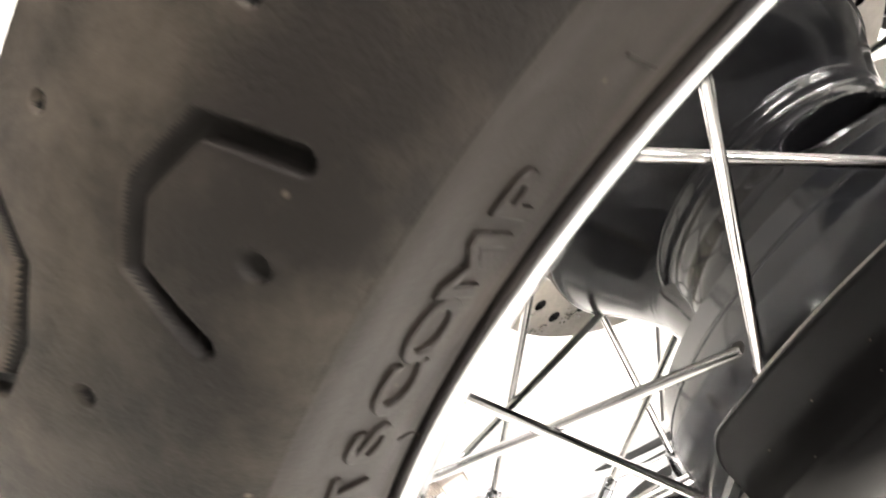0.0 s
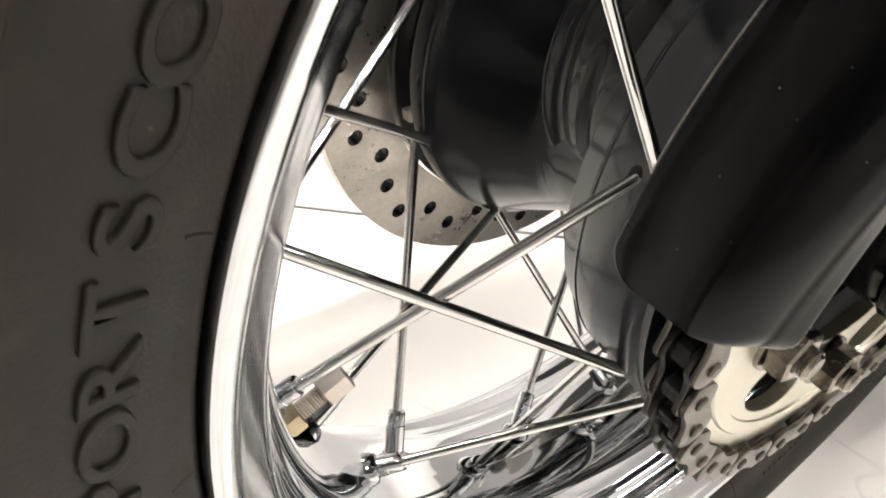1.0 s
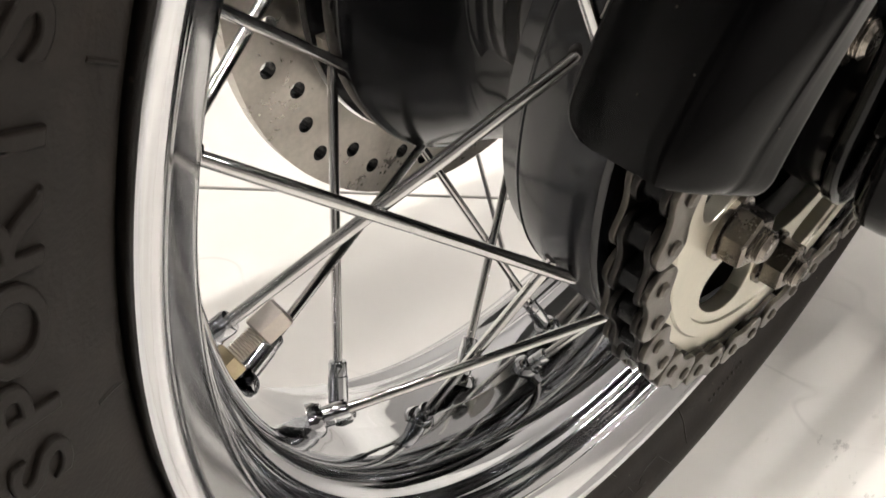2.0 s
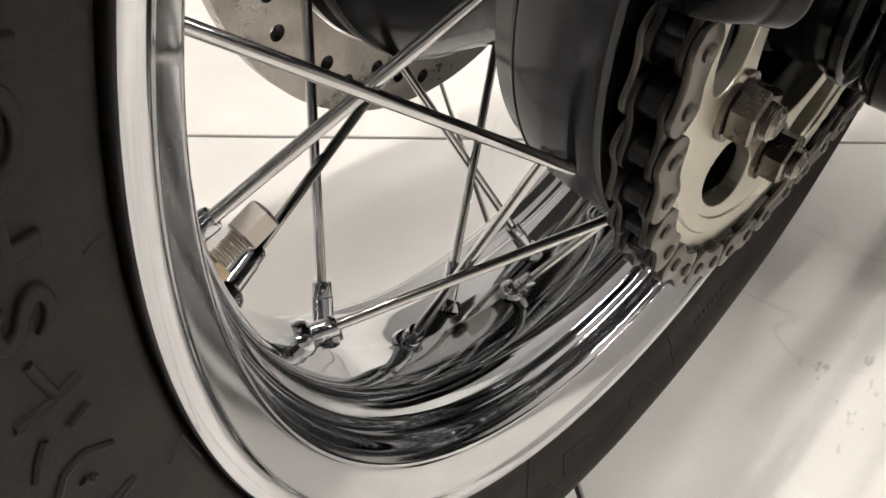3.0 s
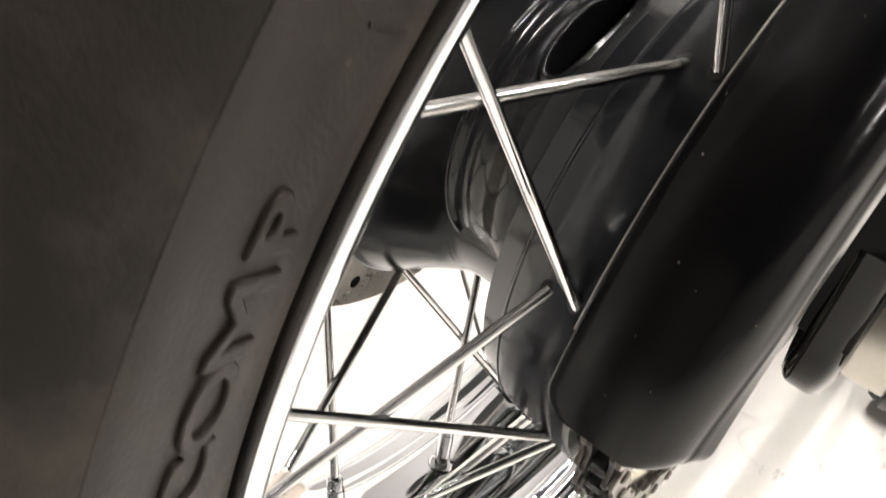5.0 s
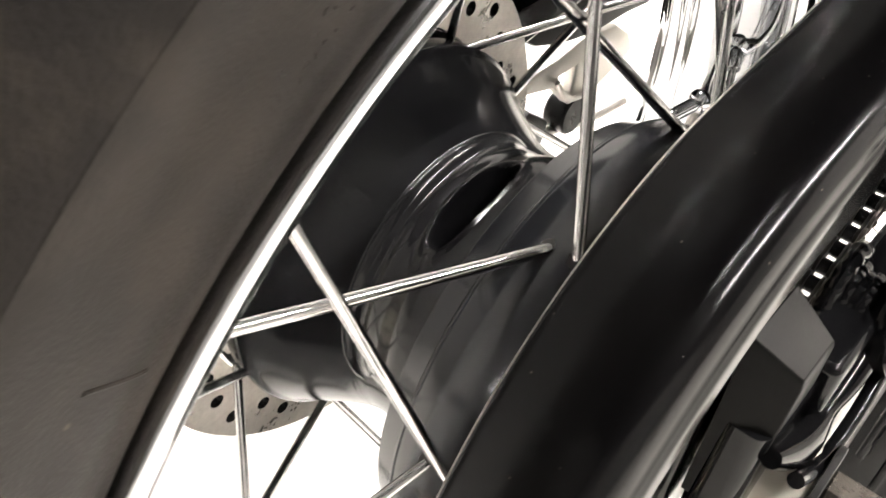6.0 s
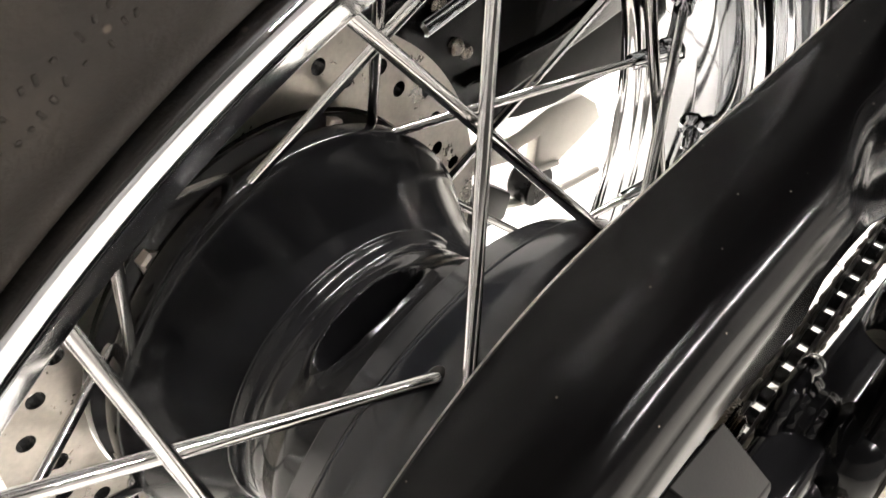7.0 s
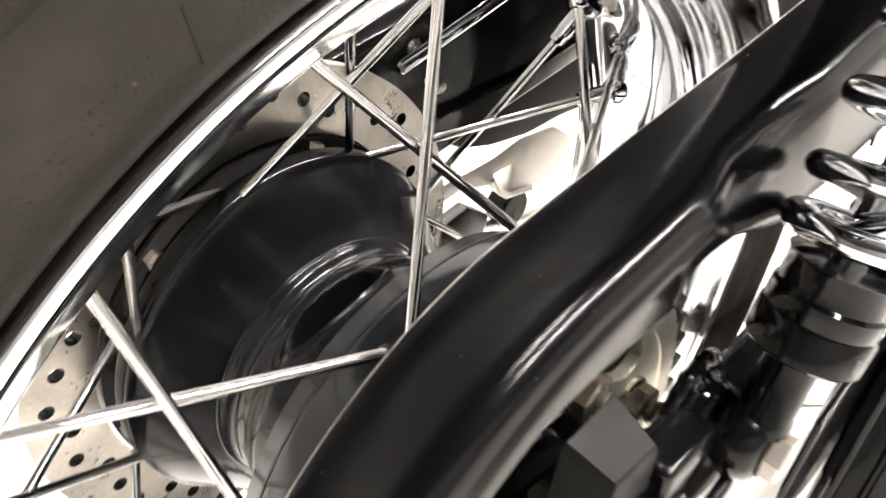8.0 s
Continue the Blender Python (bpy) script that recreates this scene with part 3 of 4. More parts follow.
# ---- valve
def valve():
    foot, tip = polar(XC, .1990, -155.3), polar(XC, .1670, -155.8)
    d = (tip - foot).normalized()
    stem = part("valve_stem", tube([foot - d * .004, foot + d * .020], .0031, 16), NICKEL, bike, "threaded nickel tyre valve with a metal cap")
    for i in range(10):
        q = foot + d * (.0050 + .0010 * i)
        part("thread", tube([q, q + d * .0003, q + d * .0007], [.0031, .0037, .0031], 16), NICKEL, stem)
    part("lock_nut", tube([foot - d * .003, foot + d * .0005, foot + d * .0042, foot + d * .0046], [.0062, .0062, .0062, .0054], 6), BRASS, stem, "brass hexagonal lock nut", True, 20)
    part("cap", tube([foot + d * .0142, foot + d * .0147, foot + d * .0240, foot + d * .0250], [.0052, .0060, .0060, .0050], 6), NICKEL, stem, "nickel hexagonal valve cap", True, 20)


valve()

# ---- brake disc and its carrier
holes = []
RADII = (.1157, .1077, .1127, .1049, .1105)
for k in range(40):
    a = radians(-133.18 + 9.0 * k)
    holes.append(circle(RADII[k % 5] * math.cos(a), RADII[k % 5] * math.sin(a), .0037, 14))
disc_mesh = prism(circle(0, 0, .1266, 160), -.1456, -.1390, holes + [circle(0, 0, .0935, 96)], 0)
# the walls of the drilled holes are coloured dark to stand for shade
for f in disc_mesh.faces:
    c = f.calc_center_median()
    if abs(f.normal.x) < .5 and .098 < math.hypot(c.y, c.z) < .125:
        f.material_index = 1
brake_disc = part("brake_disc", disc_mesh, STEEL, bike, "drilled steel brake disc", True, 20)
brake_disc.data.materials.append(GREASE_SHADE)
part("disc_carrier", lathe([(-.1425, .040), (-.1425, .0925), (-.1360, .0925), (-.1320, .0885), (-.1312, .040)], 96), BLACK, bike, "black disc carrier")
for k in range(6):
    p = polar(-.1362, .0868, 78.8 + 60 * k)
    part("disc_bolt", tube([p, p + Vector((.0050, 0, 0)), p + Vector((.0062, 0, 0))], [.0052, .0052, .0040], 6), NICKEL, bike, "bright disc bolt", True, 20)


# ---- sprocket
def sprocket():
    n = 42
    outline = []
    for i in range(n):
        for da, r in ((-0.5, .1010), (-0.34, .1022), (-0.16, .1085), (-0.07, .1110), (0.07, .1110), (0.16, .1085), (0.34, .1022)):
            a = 2 * math.pi * (i + 0.5 + da) / n
            outline.append((r * math.cos(a), r * math.sin(a)))
    cut = []
    for k in range(6):
        a0 = radians(-121.5 + 60 * k)
        loop = []
        for j in range(28):
            t = 2 * math.pi * j / 28
            da, dr = 0.300 * math.copysign(abs(math.cos(t)) ** 0.8, math.cos(t)), .0112 * math.copysign(abs(math.sin(t)) ** 0.8, math.sin(t))
            loop.append(((.0730 + dr) * math.cos(a0 + da), (.0730 + dr) * math.sin(a0 + da)))
        cut.append(loop)
    plate_mesh = prism(outline, .0246, .0304, cut + [circle(0, 0, .0540, 64)], .0005)
    for f in plate_mesh.faces:
        c = f.calc_center_median()
        if math.hypot(c.y, c.z) > .1000 and (abs(f.normal.x) < .8 or math.hypot(c.y, c.z) > .1025):
            f.material_index = 1
    body = part("sprocket", plate_mesh, SPROCKET, bike, "pale zinc-plated rear sprocket with oval cut-outs and greasy teeth", True, 20)
    body.data.materials.append(GREASE_SHADE)
    # added ring that blocks the bright view through the oval cut-outs
    part("hole_blocker", lathe([(.0040, .0500), (.0040, .0890), (.0180, .0890), (.0190, .0880), (.0190, .0500)], 96), MATTE, body, "added black ring that darkens the sprocket's cut-outs from behind")
    part("step_ring", lathe([(.0300, .0880), (.0313, .0884), (.0313, .0936), (.0306, .0944), (.0300, .0944)], 128), SPROCKET, body)
    for k in range(6):
        p = polar(.0300, .0650, -154.6 + 60 * k)
        x = Vector((1, 0, 0))
        part("washer", tube([p, p + x * .0022], .0112, 20), BOLT, body, "dull steel washer", True, 30)
        part("hexagon_nut", tube([p + x * .0022, p + x * .0028, p + x * .0098, p + x * .0106], [.0088, .0098, .0098, .0084], 6), BOLT, body, "dull brown hexagon nut", True, 20)
        part("stud", tube([p + x * .0100, p + x * .0135, p + x * .0148], [.0052, .0052, .0040], 16), BOLT, body, "threaded stud end", True, 30)
        for i in range(3):
            q = p + x * (.0108 + .0011 * i)
            part("stud_thread", tube([q, q + x * .0004, q + x * .0008], [.0052, .0057, .0052], 16), BOLT, body)


sprocket()

# ---- chain
LINK = 0.015875


def plate(x0, x1, waist, half):
    """One figure-of-eight side plate along y."""
    out = []
    for i in range(28):
        a = 2 * math.pi * i / 28
        y = (LINK / 2 + half) * math.cos(a)
        u = min(1.0, abs(y) / (LINK / 2))
        if abs(y) > LINK / 2:
            z = math.sqrt(max(0.0, half * half - (abs(y) - LINK / 2) ** 2))
        else:
            z = waist + (half - waist) * u * u
        out.append((y, math.copysign(z, math.sin(a)) if abs(math.sin(a)) > 1e-6 else 0.0))
    return prism(out, x0, x1, (), .0003)


def chain():
    base = part("drive_chain", tube([(-.0088, 0, 0), (.0088, 0, 0)], .0024, 12), CHAIN, bike, "greasy steel roller chain")
    near = part("outer_plate", plate(.0056, .0076, .0050, .0072), CHAINL, base, "pale worn outer chain plate")
    inner = part("inner_plate", plate(.0033, .0053, .0052, .0074), CHAIN, base)
    pin = part("pin", tube([(-.0088, 0, 0), (.0084, 0, 0), (.0090, 0, 0)], [.0025, .0025, .0017], 12), CHAINL, base)
    roller = part("roller", tube([(-.0031, 0, 0), (.0031, 0, 0)], .0051, 16), GREASE_SHADE, base, "greasy black roller")
    R = LINK / (2 * math.sin(math.pi / 42))
    up, low = 98.0, 288.0
    step = 360 / 42
    ang = []
    a = -156.8 + 360
    while a > up:
        a -= step
    a += step
    while a < low:
        ang.append(a)
        a += step
    pts = [polar(0, R, q) for q in ang]
    d1 = Vector((0, math.sin(radians(up)), -math.cos(radians(up))))
    head = []
    for i in range(1, 30):
        head.append(pts[0] + d1 * LINK * i)
    d2 = Vector((0, -math.sin(radians(low)), math.cos(radians(low))))
    tail = [pts[-1] + d2 * LINK * i for i in range(1, 30)]
    path = head[::-1] + pts + tail
    shift = Matrix.Translation((.0275, 0, 0))
    base.matrix_basis = shift @ Matrix.Translation(path[0])
    inv = base.matrix_basis.inverted()
    used = set()

    def put(ob, name, m):
        if ob not in used:
            used.add(ob)
            ob.matrix_basis = inv @ m
        else:
            share(ob, name, base, inv @ m)

    flip = Matrix.Diagonal((-1, 1, 1, 1))
    for i, (p, q) in enumerate(zip(path, path[1:])):
        mid, d = (p + q) / 2, q - p
        m = shift @ Matrix.Translation(mid) @ Matrix.Rotation(math.atan2(d.z, d.y), 4, "X")
        if i % 2 == 0:
            put(near, "outer_plate", m)
            put(near, "outer_plate", m @ flip)
        else:
            put(inner, "inner_plate", m)
            put(inner, "inner_plate", m @ flip)
        put(pin, "pin", shift @ Matrix.Translation(p))
        put(roller, "roller", shift @ Matrix.Translation(p))


chain()


# ---- chain guard
def guard():
    """A pressed cover: an arc round the sprocket, then straight ahead at the arc's slope, with a dent beside the shock."""
    R = .1442
    cross = [(.0143, -.0026), (.0138, -.0014), (.0142, -.0002), (.0152, .0003), (.0166, 0), (.030, 0), (.0430, -.0002), (.0470, -.0012), (.0498, -.0036), (.0514, -.0068), (.0522, -.0090),
             (.0530, -.0103), (.0538, -.0126), (.0542, -.0170), (.0545, -.0240), (.0548, -.0330)]
    cross = smooth_profile(cross, .0015)
    thick = .0016
    bm = bmesh.new()
    rings = []
    stations = [169.8 - 0.25 * i for i in range(24)] + [164 - 1.0 * i for i in range(60)]          # degrees on the arc, down to 105
    n_arc = len(stations)
    end = radians(stations[-1])
    ahead = Vector((0, math.sin(end), -math.cos(end)))
    count = n_arc + 205
    for i in range(count):
        if i < n_arc:
            a = radians(stations[i])
            out = Vector((0, math.cos(a), math.sin(a)))
            org = out * R
            s = 0.0
        else:
            s = (i - n_arc + 1) * .0010 if i < n_arc + 100 else .1 + (i - n_arc - 99) * .0017
            out = Vector((0, math.cos(end), math.sin(end)))
            org = out * R + ahead * s
        y = org.y
        dent = .0070 * ease((y - .008) / .034) - .003 * ease((y - .07) / .03) + (.0026 * ease((stations[i] - 148) / 22) if i < n_arc else 0.0)
        drop = float(np.interp(y, (-.075, -.0400, -.0085, -.0040, .010, .025, .044, .060, .100, .200), (.30, .55, .82, .30, .32, .48, 1.0, 1.4, 1.8, 2.2)))
        # the rear end is rounded off at its inner corner
        k = (169.8 - stations[i]) / 3.2 if i < n_arc else 1.0
        cut = 0.0
        if k < 1:
            cut = .0085 * (1 - math.sqrt(max(0.0, 1 - (1 - k) ** 2)))
        k = (169.8 - stations[i]) / 3.0 if i < n_arc else 1.0
        cut_out = .0050 * (1 - math.sqrt(max(0.0, 1 - (1 - k) ** 2))) if k < 1 else 0.0
        flat = ease((stations[i] - 140) / 18) if i < n_arc else 0.0      # the pressed groove fades out towards the rear
        ring_o, ring_i = [], []
        for x, dr in cross:
            xx = .0142 + cut + (x - .0142) * (.0542 - .0142 - cut) / (.0542 - .0142)
            f = (x - .0142) / (.0542 - .0142)
            xx -= cut_out * max(0.0, (f - .4) / .6)
            if .040 < x < .0543:
                u = (x - .040) / .0145
                dr = dr + flat * (-.0165 * (1 - math.sqrt(1 - u * u)) - dr)
            hold = 1.0 if dr > -.0115 else max(0.0, 1 - (-.0115 - dr) / .020)
            xx -= dent * max(0.0, min(1.0, (f - 0.3) / 0.5)) * hold
            d = dr if dr > -.0115 else -.0115 + (dr + .0115) * drop
            ring_o.append(Vector((xx + .0018, 0, 0)) + org + out * d)
        for j, q in enumerate(ring_o):
            a_, b_ = ring_o[max(j - 1, 0)], ring_o[min(j + 1, len(ring_o) - 1)]
            t = (b_ - a_)
            tx, tr = t.x, t.dot(out)
            L = math.hypot(tx, tr) or 1.0
            ring_i.append(q + Vector((tr / L, 0, 0)) * thick + out * (-tx / L) * thick)
        loop = [bm.verts.new(q) for q in ring_o] + [bm.verts.new(q) for q in reversed(ring_i)]
        rings.append(loop)
    ring_to(bm, rings, False, True)
    bm.faces.new(rings[0])
    bm.faces.new(rings[-1][::-1])
    body = part("chain_guard", bm, GUARD, bike, "satin black pressed steel chain guard with dust", True, 80)
    # a thin bright line along the guard's inner edge
    edge = [polar(.0157, R - .0006, 160 - 1.0 * i) for i in range(56)]
    edge += [edge[-1] + ahead * .01 * i for i in range(1, 26)]
    part("bright_edge", tube(edge, .00035, 6), NICKEL, body, "thin bright metal line along the guard's edge")
    return body


guard()

# ---- swingarm, axle and shock absorber


def arm(name, x0, x1, y0, y1, height, top, rise, label):
    """A box-section arm that rises ahead; top: where its upper face stands over the axle."""
    bm = box(x1 - x0, y1 - y0, height, .004, ((x0 + x1) / 2, (y0 + y1) / 2, top - height / 2), None, 3)
    o = part(name, bm, BLACK, bike, label)
    o.matrix_basis = Matrix.Rotation(radians(rise), 4, "X")
    return o


right_arm = arm("swingarm", .0535, .0740, .0100, .60, .052, .0520, 3.0, "satin black box-section swingarm")
arm("swingarm", -.1920, -.1680, -.06, .60, .100, .0900, 15.4, "satin black box-section swingarm")
for i, q in enumerate((.004, .002, .005, .003, .0045)):
    # a stamped code on the arm's upper face, as plain bars
    part("stamped_mark", box(.0045, q * .5, .0006, .0002, (.0640, .112 + .0085 * i, .0521)), MATTE, right_arm)


def axle_block():
    """A dark block over the axle with a flat sloping top."""
    bm = bmesh.new()
    top = [(.0500, -.0345, .0785), (.0512, -.0110, .0870), (.0670, .0003, .0676), (.0674, -.0268, .0681)]
    low = [(.0500, -.0330, .0060), (.0500, .0100, .0060), (.0680, .0100, .0060), (.0680, -.0330, .0060)]
    mid = [(.0496, -.0352, .0750), (.0508, -.0100, .0835), (.0676, .0012, .0650), (.0680, -.0272, .0650)]
    rings = [[bm.verts.new(v) for v in ring] for ring in (low, mid, top)]
    ring_to(bm, rings, False, True)
    bm.faces.new(rings[0])
    bm.faces.new(rings[2])
    bmesh.ops.recalc_face_normals(bm, faces=bm.faces)
    bmesh.ops.bevel(bm, geom=list(bm.edges), offset=.0022, segments=3, profile=0.5, affect="EDGES", clamp_overlap=True)
    # light from above is put into the colour: upward faces grey, sides near-black
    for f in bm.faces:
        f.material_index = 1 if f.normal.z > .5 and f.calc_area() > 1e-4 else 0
    ob = part("axle_block", bm, MATTE, bike, "black axle adjuster block, its flat sloping top coloured lighter as if lit", True, 25)
    ob.data.materials.append(GREY_LIT_TOP)
    return ob


axle_block()


def end_plate(name, x0, x1, rad, soft, mat, label):
    """A plate with a round lower end under the axle and well rounded edges."""
    bm = bmesh.new()
    rings = []
    for k in range(13):
        u = 2 * k / 12 - 1
        inset = soft * (1 - math.sqrt(max(0.0, 1 - max(0.0, (abs(u) - .35) / .65) ** 2)))
        q = rad - inset
        out = [(q * math.cos(a), q * math.sin(a)) for a in [math.pi + math.pi * i / 24 for i in range(25)]] + [(q, .045), (-q, .045)]
        rings.append([bm.verts.new((x0 + (x1 - x0) * (u + 1) / 2, y, z)) for y, z in out])
    ring_to(bm, rings, False, True)
    bm.faces.new(rings[0])
    bm.faces.new(rings[-1])
    return part(name, bm, mat, bike, label, True, 50)


end_plate("axle_plate", .0500, .0690, .0345, .0110, GLOSS, "rounded glossy black axle plate")
end_plate("inner_axle_plate", .0405, .0470, .0325, .0025, BLACK, "satin black inner axle plate")
axle = part("axle", tube([(-.2050, 0, 0), (.1120, 0, 0), (.1135, 0, 0)], [.0085, .0085, .0070], 20), NICKEL, bike, "bare steel wheel axle")
part("axle_washer", tube([(.0660, 0, 0), (.0665, 0, 0), (.0835, 0, 0), (.0842, 0, 0)], [.0205, .0215, .0215, .0205], 32), CREAM, axle, "pale zinc axle collar")
part("axle_shim", tube([(.0842, 0, 0), (.0845, 0, 0), (.0868, 0, 0), (.0872, 0, 0)], [.0245, .0250, .0250, .0245], 32), GREY_LIT_TOP, axle, "dull grey washer")
part("axle_nut", tube([(.0872, 0, 0), (.0882, 0, 0), (.1040, 0, 0), (.1052, 0, 0)], [.0150, .0165, .0165, .0150], 6), BOLT, axle, "dull hexagonal axle nut", True, 20)
part("spacer", tube([(.0060, 0, 0), (.0120, 0, 0), (.0150, 0, 0), (.0190, 0, 0), (.0215, 0, 0), (.0400, 0, 0)], [.0350, .0350, .0340, .0322, .0305, .0305], 40), BLACK, axle, "black axle spacer with a flange", True, 30)


def shock():
    foot, head = Vector((.0820, .0560, .0460)), Vector((.0900, .1120, .3300))
    d = (head - foot).normalized()
    side = Vector((1, 0, 0))
    L = (head - foot).length
    eye = part("shock_absorber", tube([foot + side * t for t in (-.0150, -.0142, -.0120, -.0080, -.0030, .0020, .0058, .0078, .0085)], [.0095, .0120, .0152, .0172, .0178, .0172, .0148, .0122, .0100], 32), GLOSS, bike, "black shock absorber with chrome spring")
    part("bush", tube([foot - side * .0156, foot + side * .0092], .0110, 24), RUBBER, eye, "black rubber bush")
    part("mount_bolt", tube([foot + side * .0090, foot + side * .0152, foot + side * .0160], [.0100, .0100, .0088], 6), NICKEL, eye, "pale hexagonal mounting nut", True, 20)
    part("damper_body", tube([foot + d * t for t in (.008, .014, .016, .044, .046)], [.0115, .0112, .0104, .0102, .0106], 28), GLOSS, eye, "glossy black damper body")
    part("adjuster_ring", tube([foot + d * t for t in (.0425, .0440, .0565, .0580)], [.0200, .0216, .0216, .0206], 28), GLOSS, eye)
    for k in range(4):
        a = radians(90 * k + 20)
        u = d.orthogonal().normalized()
        v = d.cross(u)
        c = foot + d * .050 + (u * math.cos(a) + v * math.sin(a)) * .0193
        part("adjuster_notch", box(.005, .005, .007, .001, c), GREASE_SHADE, eye)
    part("spring_seat", tube([foot + d * t for t in (.057, .0585, .0655, .0670, .0765, .0785)], [.0200, .0208, .0208, .0196, .0196, .0208], 32), GLOSS, eye)
    part("piston_rod", tube([foot + d * .07, head], .0065, 16), CHROME, eye, "chrome piston rod")
    u = d.orthogonal().normalized()
    v = d.cross(u)
    turns, pitch, n = 8, .0262, 28
    pts = []
    for i in range(turns * n + 1):
        a = 2 * math.pi * i / n
        t = .0830 + (pitch * 0.5 * i / n if i < n else pitch * 0.5 + pitch * (i - n) / n)
        pts.append(foot + d * t + (u * math.cos(a) + v * math.sin(a)) * .0235)
    part("spring", tube(pts, .0051, 14), CHROME, eye, "chrome coil spring")
    part("upper_cap", tube([foot + d * t for t in (.285, .288, .300)], [.020, .024, .024], 28), BLACK, eye)
    return eye


shock()


def footrest_plate():
    """A black cast plate ahead of the wheel, with ribs and a brake rod along it."""
    out = [(.312, -.285), (.330, -.295), (.620, -.230), (.640, -.02), (.600, .040), (.430, .030), (.340, -.020), (.318, -.120)]
    body = part("footrest_plate", prism(out, .0870, .1750, (), .008), BLACK, bike, "black cast footrest plate ahead of the wheel")
    part("heel_plate", prism([(.222, -.050), (.300, -.012), (.420, .020), (.420, -.150), (.300, -.165), (.232, -.148), (.216, -.100)], .0805, .0855, (), .0016), BLACK, body, "thin black heel plate beside the swingarm")
    for x, z in ((.0990, -.010), (.1180, -.060), (.1400, -.020)):
        part("rib", tube([(x, .3110, z - .22), (x, .3200, z - .05), (x, .3400, z + .004)], .0036, 10), GLOSS, body, "raised glossy rib")
    part("brake_rod", tube([(.1230, .2500, .0180), (.1210, .3300, -.0300), (.1180, .3650, -.0600)], .0040, 12), GLOSS, body, "glossy black brake rod")


footrest_plate()
part("engine_case", prism([(.520, -.285), (.800, -.285), (.820, -.05), (.780, .060), (.560, .050), (.515, -.02)], .0450, .1750, (), .012), BLACK, bike, "black engine case ahead of the wheel")


def shock_bracket():
    """Glossy welded bracket that carries the shock's foot, with a swept gusset under it."""
    out = [(.0550 + .0210 * math.cos(t), .0480 + .0210 * math.sin(t)) for t in [radians(-35 + 9 * i) for i in range(24)]] + [(.0200, .0400), (.0080, .0180), (.0260, .0060), (.0600, .0120)]
    lug = part("shock_bracket", prism(out, .0530, .0572, (), .0014), GLOSS, bike, "glossy black welded shock bracket")
    part("boss", tube([(.0560, .0540, .0490), (.0590, .0540, .0490), (.0655, .0540, .0490), (.0668, .0540, .0490)], [.0150, .0138, .0134, .0120], 28), GLOSS, lug, "glossy black welded boss")
    rnd = random.Random(5)

    def weld(centre, rad, a0, a1, size):
        """A rippled weld run round a circle."""
        n = int(abs(a1 - a0) / 3)
        pts, thick = [], []
        for i in range(n + 1):
            t = radians(a0 + (a1 - a0) * i / n)
            wave = math.sin(i * .9) + .5 * math.sin(i * .37 + 1.0)
            pts.append(Vector(centre) + Vector((0, rad * math.cos(t), rad * math.sin(t))))
            thick.append(size * (1 + .08 * wave + rnd.uniform(-.02, .02)))
        part("weld_bead", tube(pts, thick, 12), GLOSS, lug, "rippled glossy black weld", True, 60)

    # welds round the plate's edge and round both ends of the boss
    weld((.0555, .0550, .0480), .0192, -30, 175, .0036)
    weld((.0590, .0540, .0490), .0132, 0, 357, .0030)
    weld((.0655, .0540, .0490), .0116, 0, 357, .0026)
    rim_line = [(.0700 + .004 * math.sin(t * 2.2), -.030 + .075 * t, .038 - .014 * math.sin(t * 3.1)) for t in [i / 14 for i in range(15)]]
    part("gusset", tube(rim_line, [.0035 + .0035 * abs(math.sin(i * .33)) for i in range(15)], 14), GLOSS, lug, "swept glossy black gusset")
    part("gusset_lip", tube([(x + .009, y + .004, z - .006) for x, y, z in rim_line], .0028, 12), GLOSS, lug)


shock_bracket()

# brake caliper bracket and its bolt, on the disc side
bracket = prism([(.130, -.014), (.200, -.006), (.233, -.002), (.263, .007), (.306, .006), (.329, -.006), (.342, -.022), (.318, -.034), (.290, -.046), (.262, -.046), (.235, -.025), (.200, -.020), (.135, -.034)], -.1960, -.1860, [[(.239, -.017), (.260, -.014), (.262, -.037), (.248, -.031)]], .002)
hanger = part("caliper_bracket", bracket, CAST, bike, "bare cast aluminium caliper bracket")
part("bracket_lip", tube([(-.1850, .236, -.020), (-.1850, .248, -.034), (-.1850, .263, -.041), (-.1850, .290, -.043)], .0022, 8), CAST, hanger)
part("bracket_bush", tube([(-.2080, .2800, -.0620), (-.2060, .2800, -.0620), (-.1900, .2800, -.0620), (-.1885, .2800, -.0620)], [.0150, .0165, .0165, .0150], 24), SATIN, hanger, "black rubber bush")
part("bracket_foot", prism([(.200, -.054), (.228, -.046), (.257, -.063), (.254, -.084), (.205, -.085)], -.2080, -.1960, (), .003), GREY_LIT_TOP, hanger, "dull grey foot of the bracket")
hose = [(-.2000, .215 + .014 * i, -.060 - .010 * math.sin(math.pi * i / 12) - .0022 * i) for i in range(13)]
part("brake_hose", tube(hose, .0035, 10), CAST, hanger, "pale braided brake hose")
part("torque_rod", tube([(-.1640, .0985, .0990), (-.1640, .1000, .0996), (-.1640, .1571, .1210), (-.1640, .3200, .1826)], [.0030, .0046, .0046, .0046], 16), CHROME, bike, "chrome torque rod beside the brake disc")
for y, z, r in ((.1119, .1085, .0042), (.1303, .0840, .0036), (.1385, .0800, .0032)):
    part("torque_bolt", tube([(-.1690, y, z), (-.1655, y, z), (-.1640, y, z), (-.1634, y, z)], [r * 1.3, r * 1.3, r, r * .4], 14), BOLT, bike, "domed steel bolt")
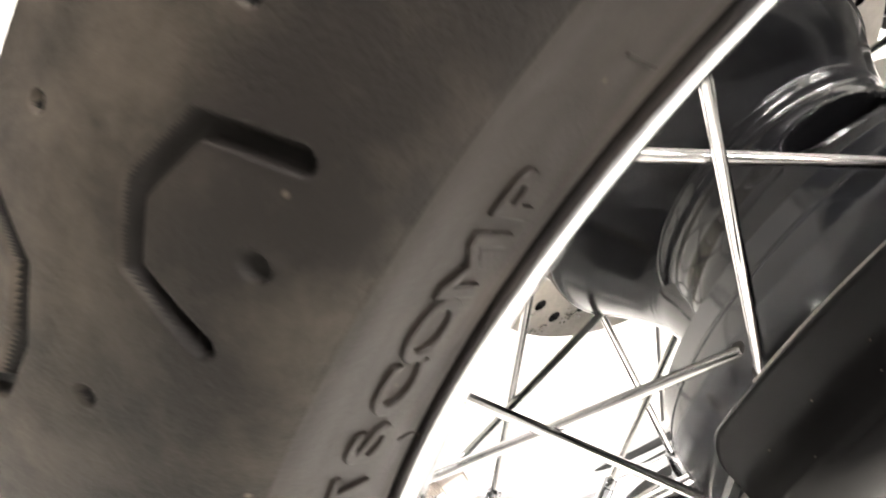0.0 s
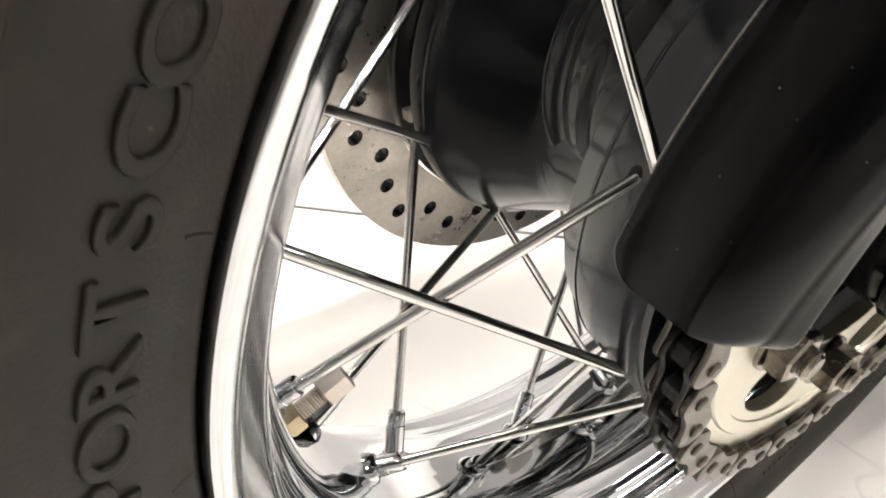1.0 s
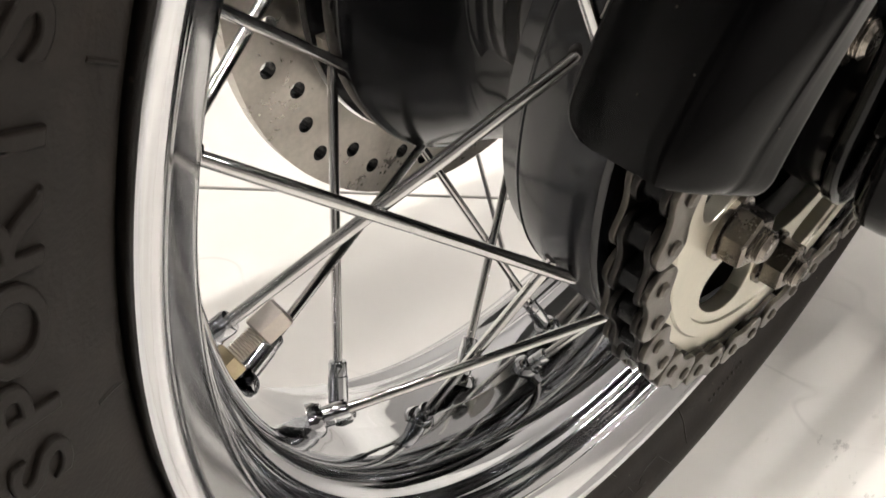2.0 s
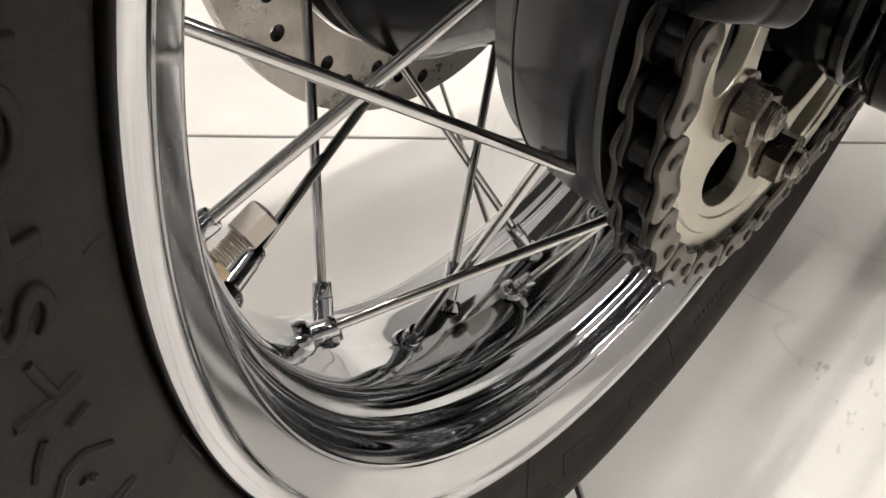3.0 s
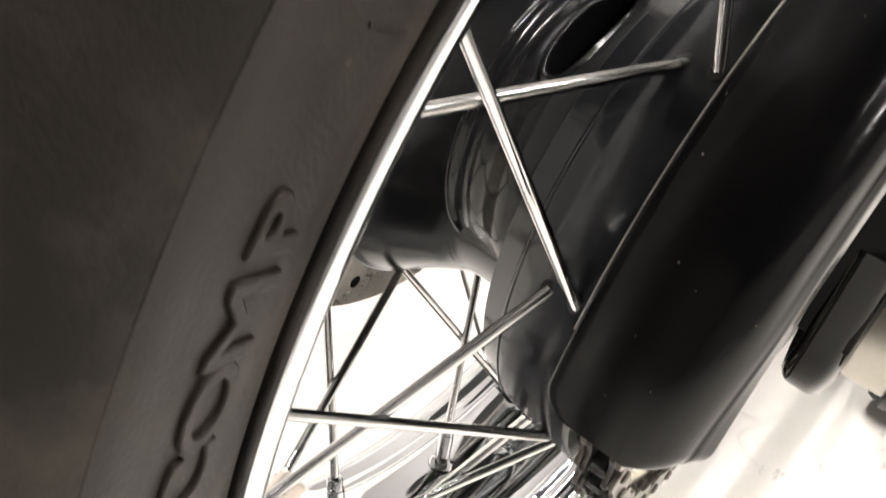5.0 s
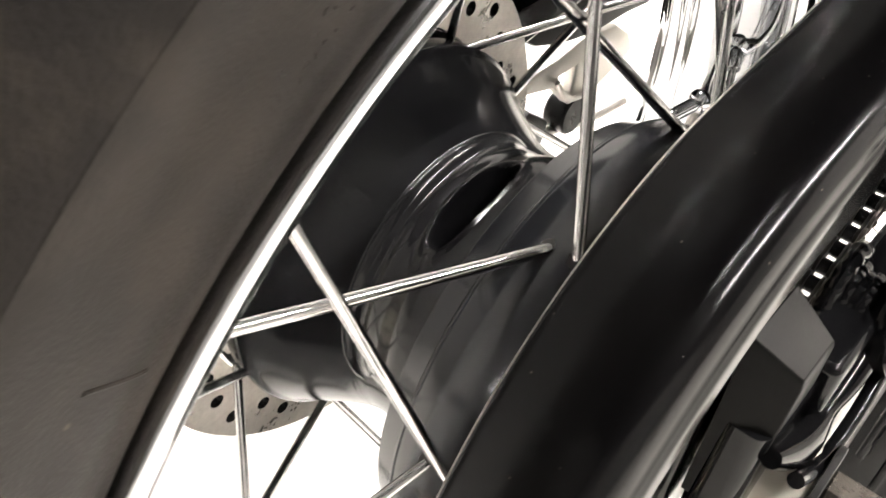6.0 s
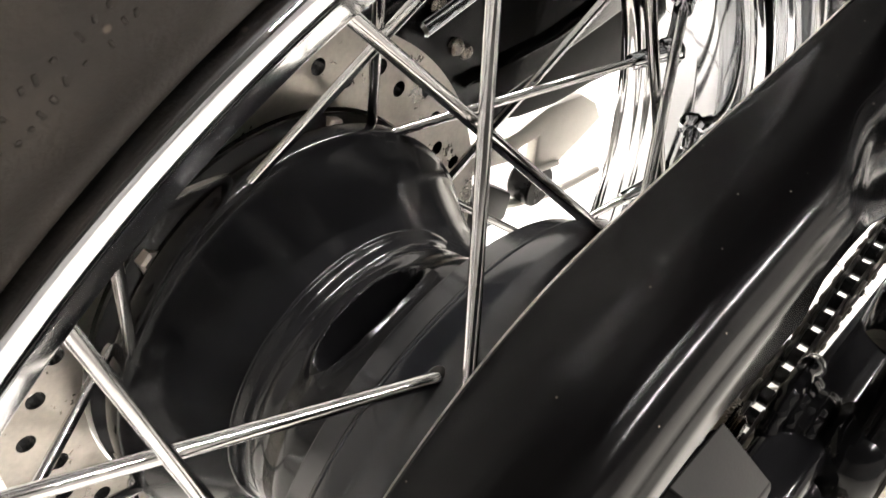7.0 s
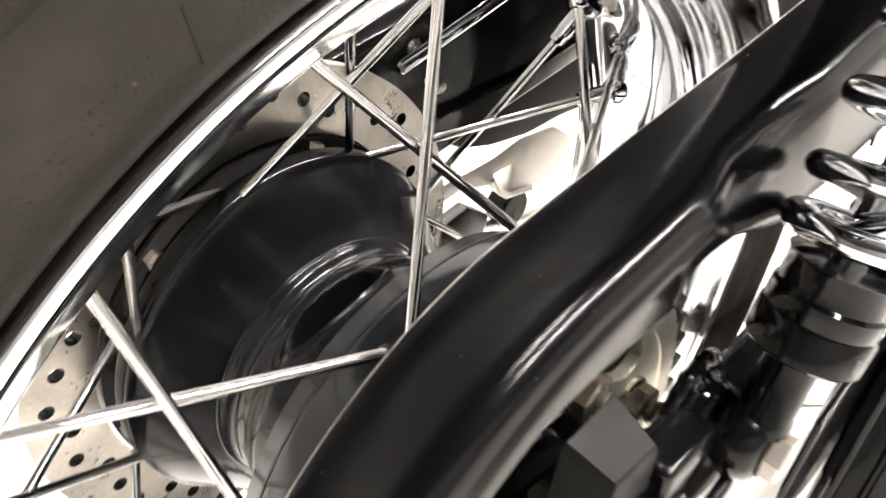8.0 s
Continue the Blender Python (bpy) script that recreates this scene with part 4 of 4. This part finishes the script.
low_arm = prism([(.150, .040), (.176, .0270), (.205, .0215), (.245, .0200), (.285, .0250), (.312, .0260), (.360, .0380), (.60, .0600), (.60, .150), (.30, .110), (.150, .080)], -.1880, -.1700, (), .004)
part("swingarm_gusset", low_arm, MATTE, bike, "satin black web under the swingarm")
part("brake_pipe", tube([(-.1660, .1400, .0620), (-.1660, .2200, .0720), (-.1660, .3400, .1060)], .0030, 10), GLOSS, bike, "gloss black brake pipe")

# subframe rails under the seat, and the shock's upper mount
for xs in (.0800, 2 * XC - .0800):
    part("subframe_rail", tube([(xs, -.10, .4160), (xs, .1120, .3900), (xs, .58, .3700)], .0110, 16), GLOSS, bike, "gloss black subframe rail")
part("shock_mount", tube([(.0900, .1120, .3300), (.0890, .1120, .3900)], .0130, 16), GLOSS, bike, "black upper shock mount")

# seat and mudguard over the wheel, which shade it and show in the chrome
part("rear_mudguard", lathe(smooth_profile([(-.1450, .318), (-.1400, .345), (-.1200, .358), (XC, .362), (.0050, .358), (.0250, .345), (.0300, .318)], .006) + [(.0280, .318), (.0230, .343), (.0040, .356), (XC, .360), (-.1190, .356), (-.1380, .343), (-.1430, .318)], 40, a0=15, a1=112), GLOSS, bike, "gloss black rear mudguard")
seat = prism([(-.20, .430), (-.10, .425), (.030, .4145), (.065, .411), (.20, .400), (.55, .400), (.60, .430), (.58, .470), (.20, .480), (.065, .5015), (.030, .507), (-.05, .520), (-.22, .525), (-.25, .490)], -.140, .140, (), .022)
for v in seat.verts:
    # narrow at the tail, wider where the rider sits
    v.co.x = XC + v.co.x * (.78 + .22 * ease((v.co.y - .030) / .035))
part("seat", seat, BLACK, bike, "black padded seat")

# tiles, one by one
tile = None
for i in range(-7, 7):
    for j in range(-7, 7):
        at = Matrix.Translation((U0 + (i + .5) * TS, V0 + (j + .5) * TS, -.006))
        if tile is None:
            tile = part("tile", box(TS - .0034, TS - .0034, .012, .0008, (0, 0, 0), None, 1), TILE, floor)
            tile.matrix_basis = at
        else:
            share(tile, "tile", floor, at)
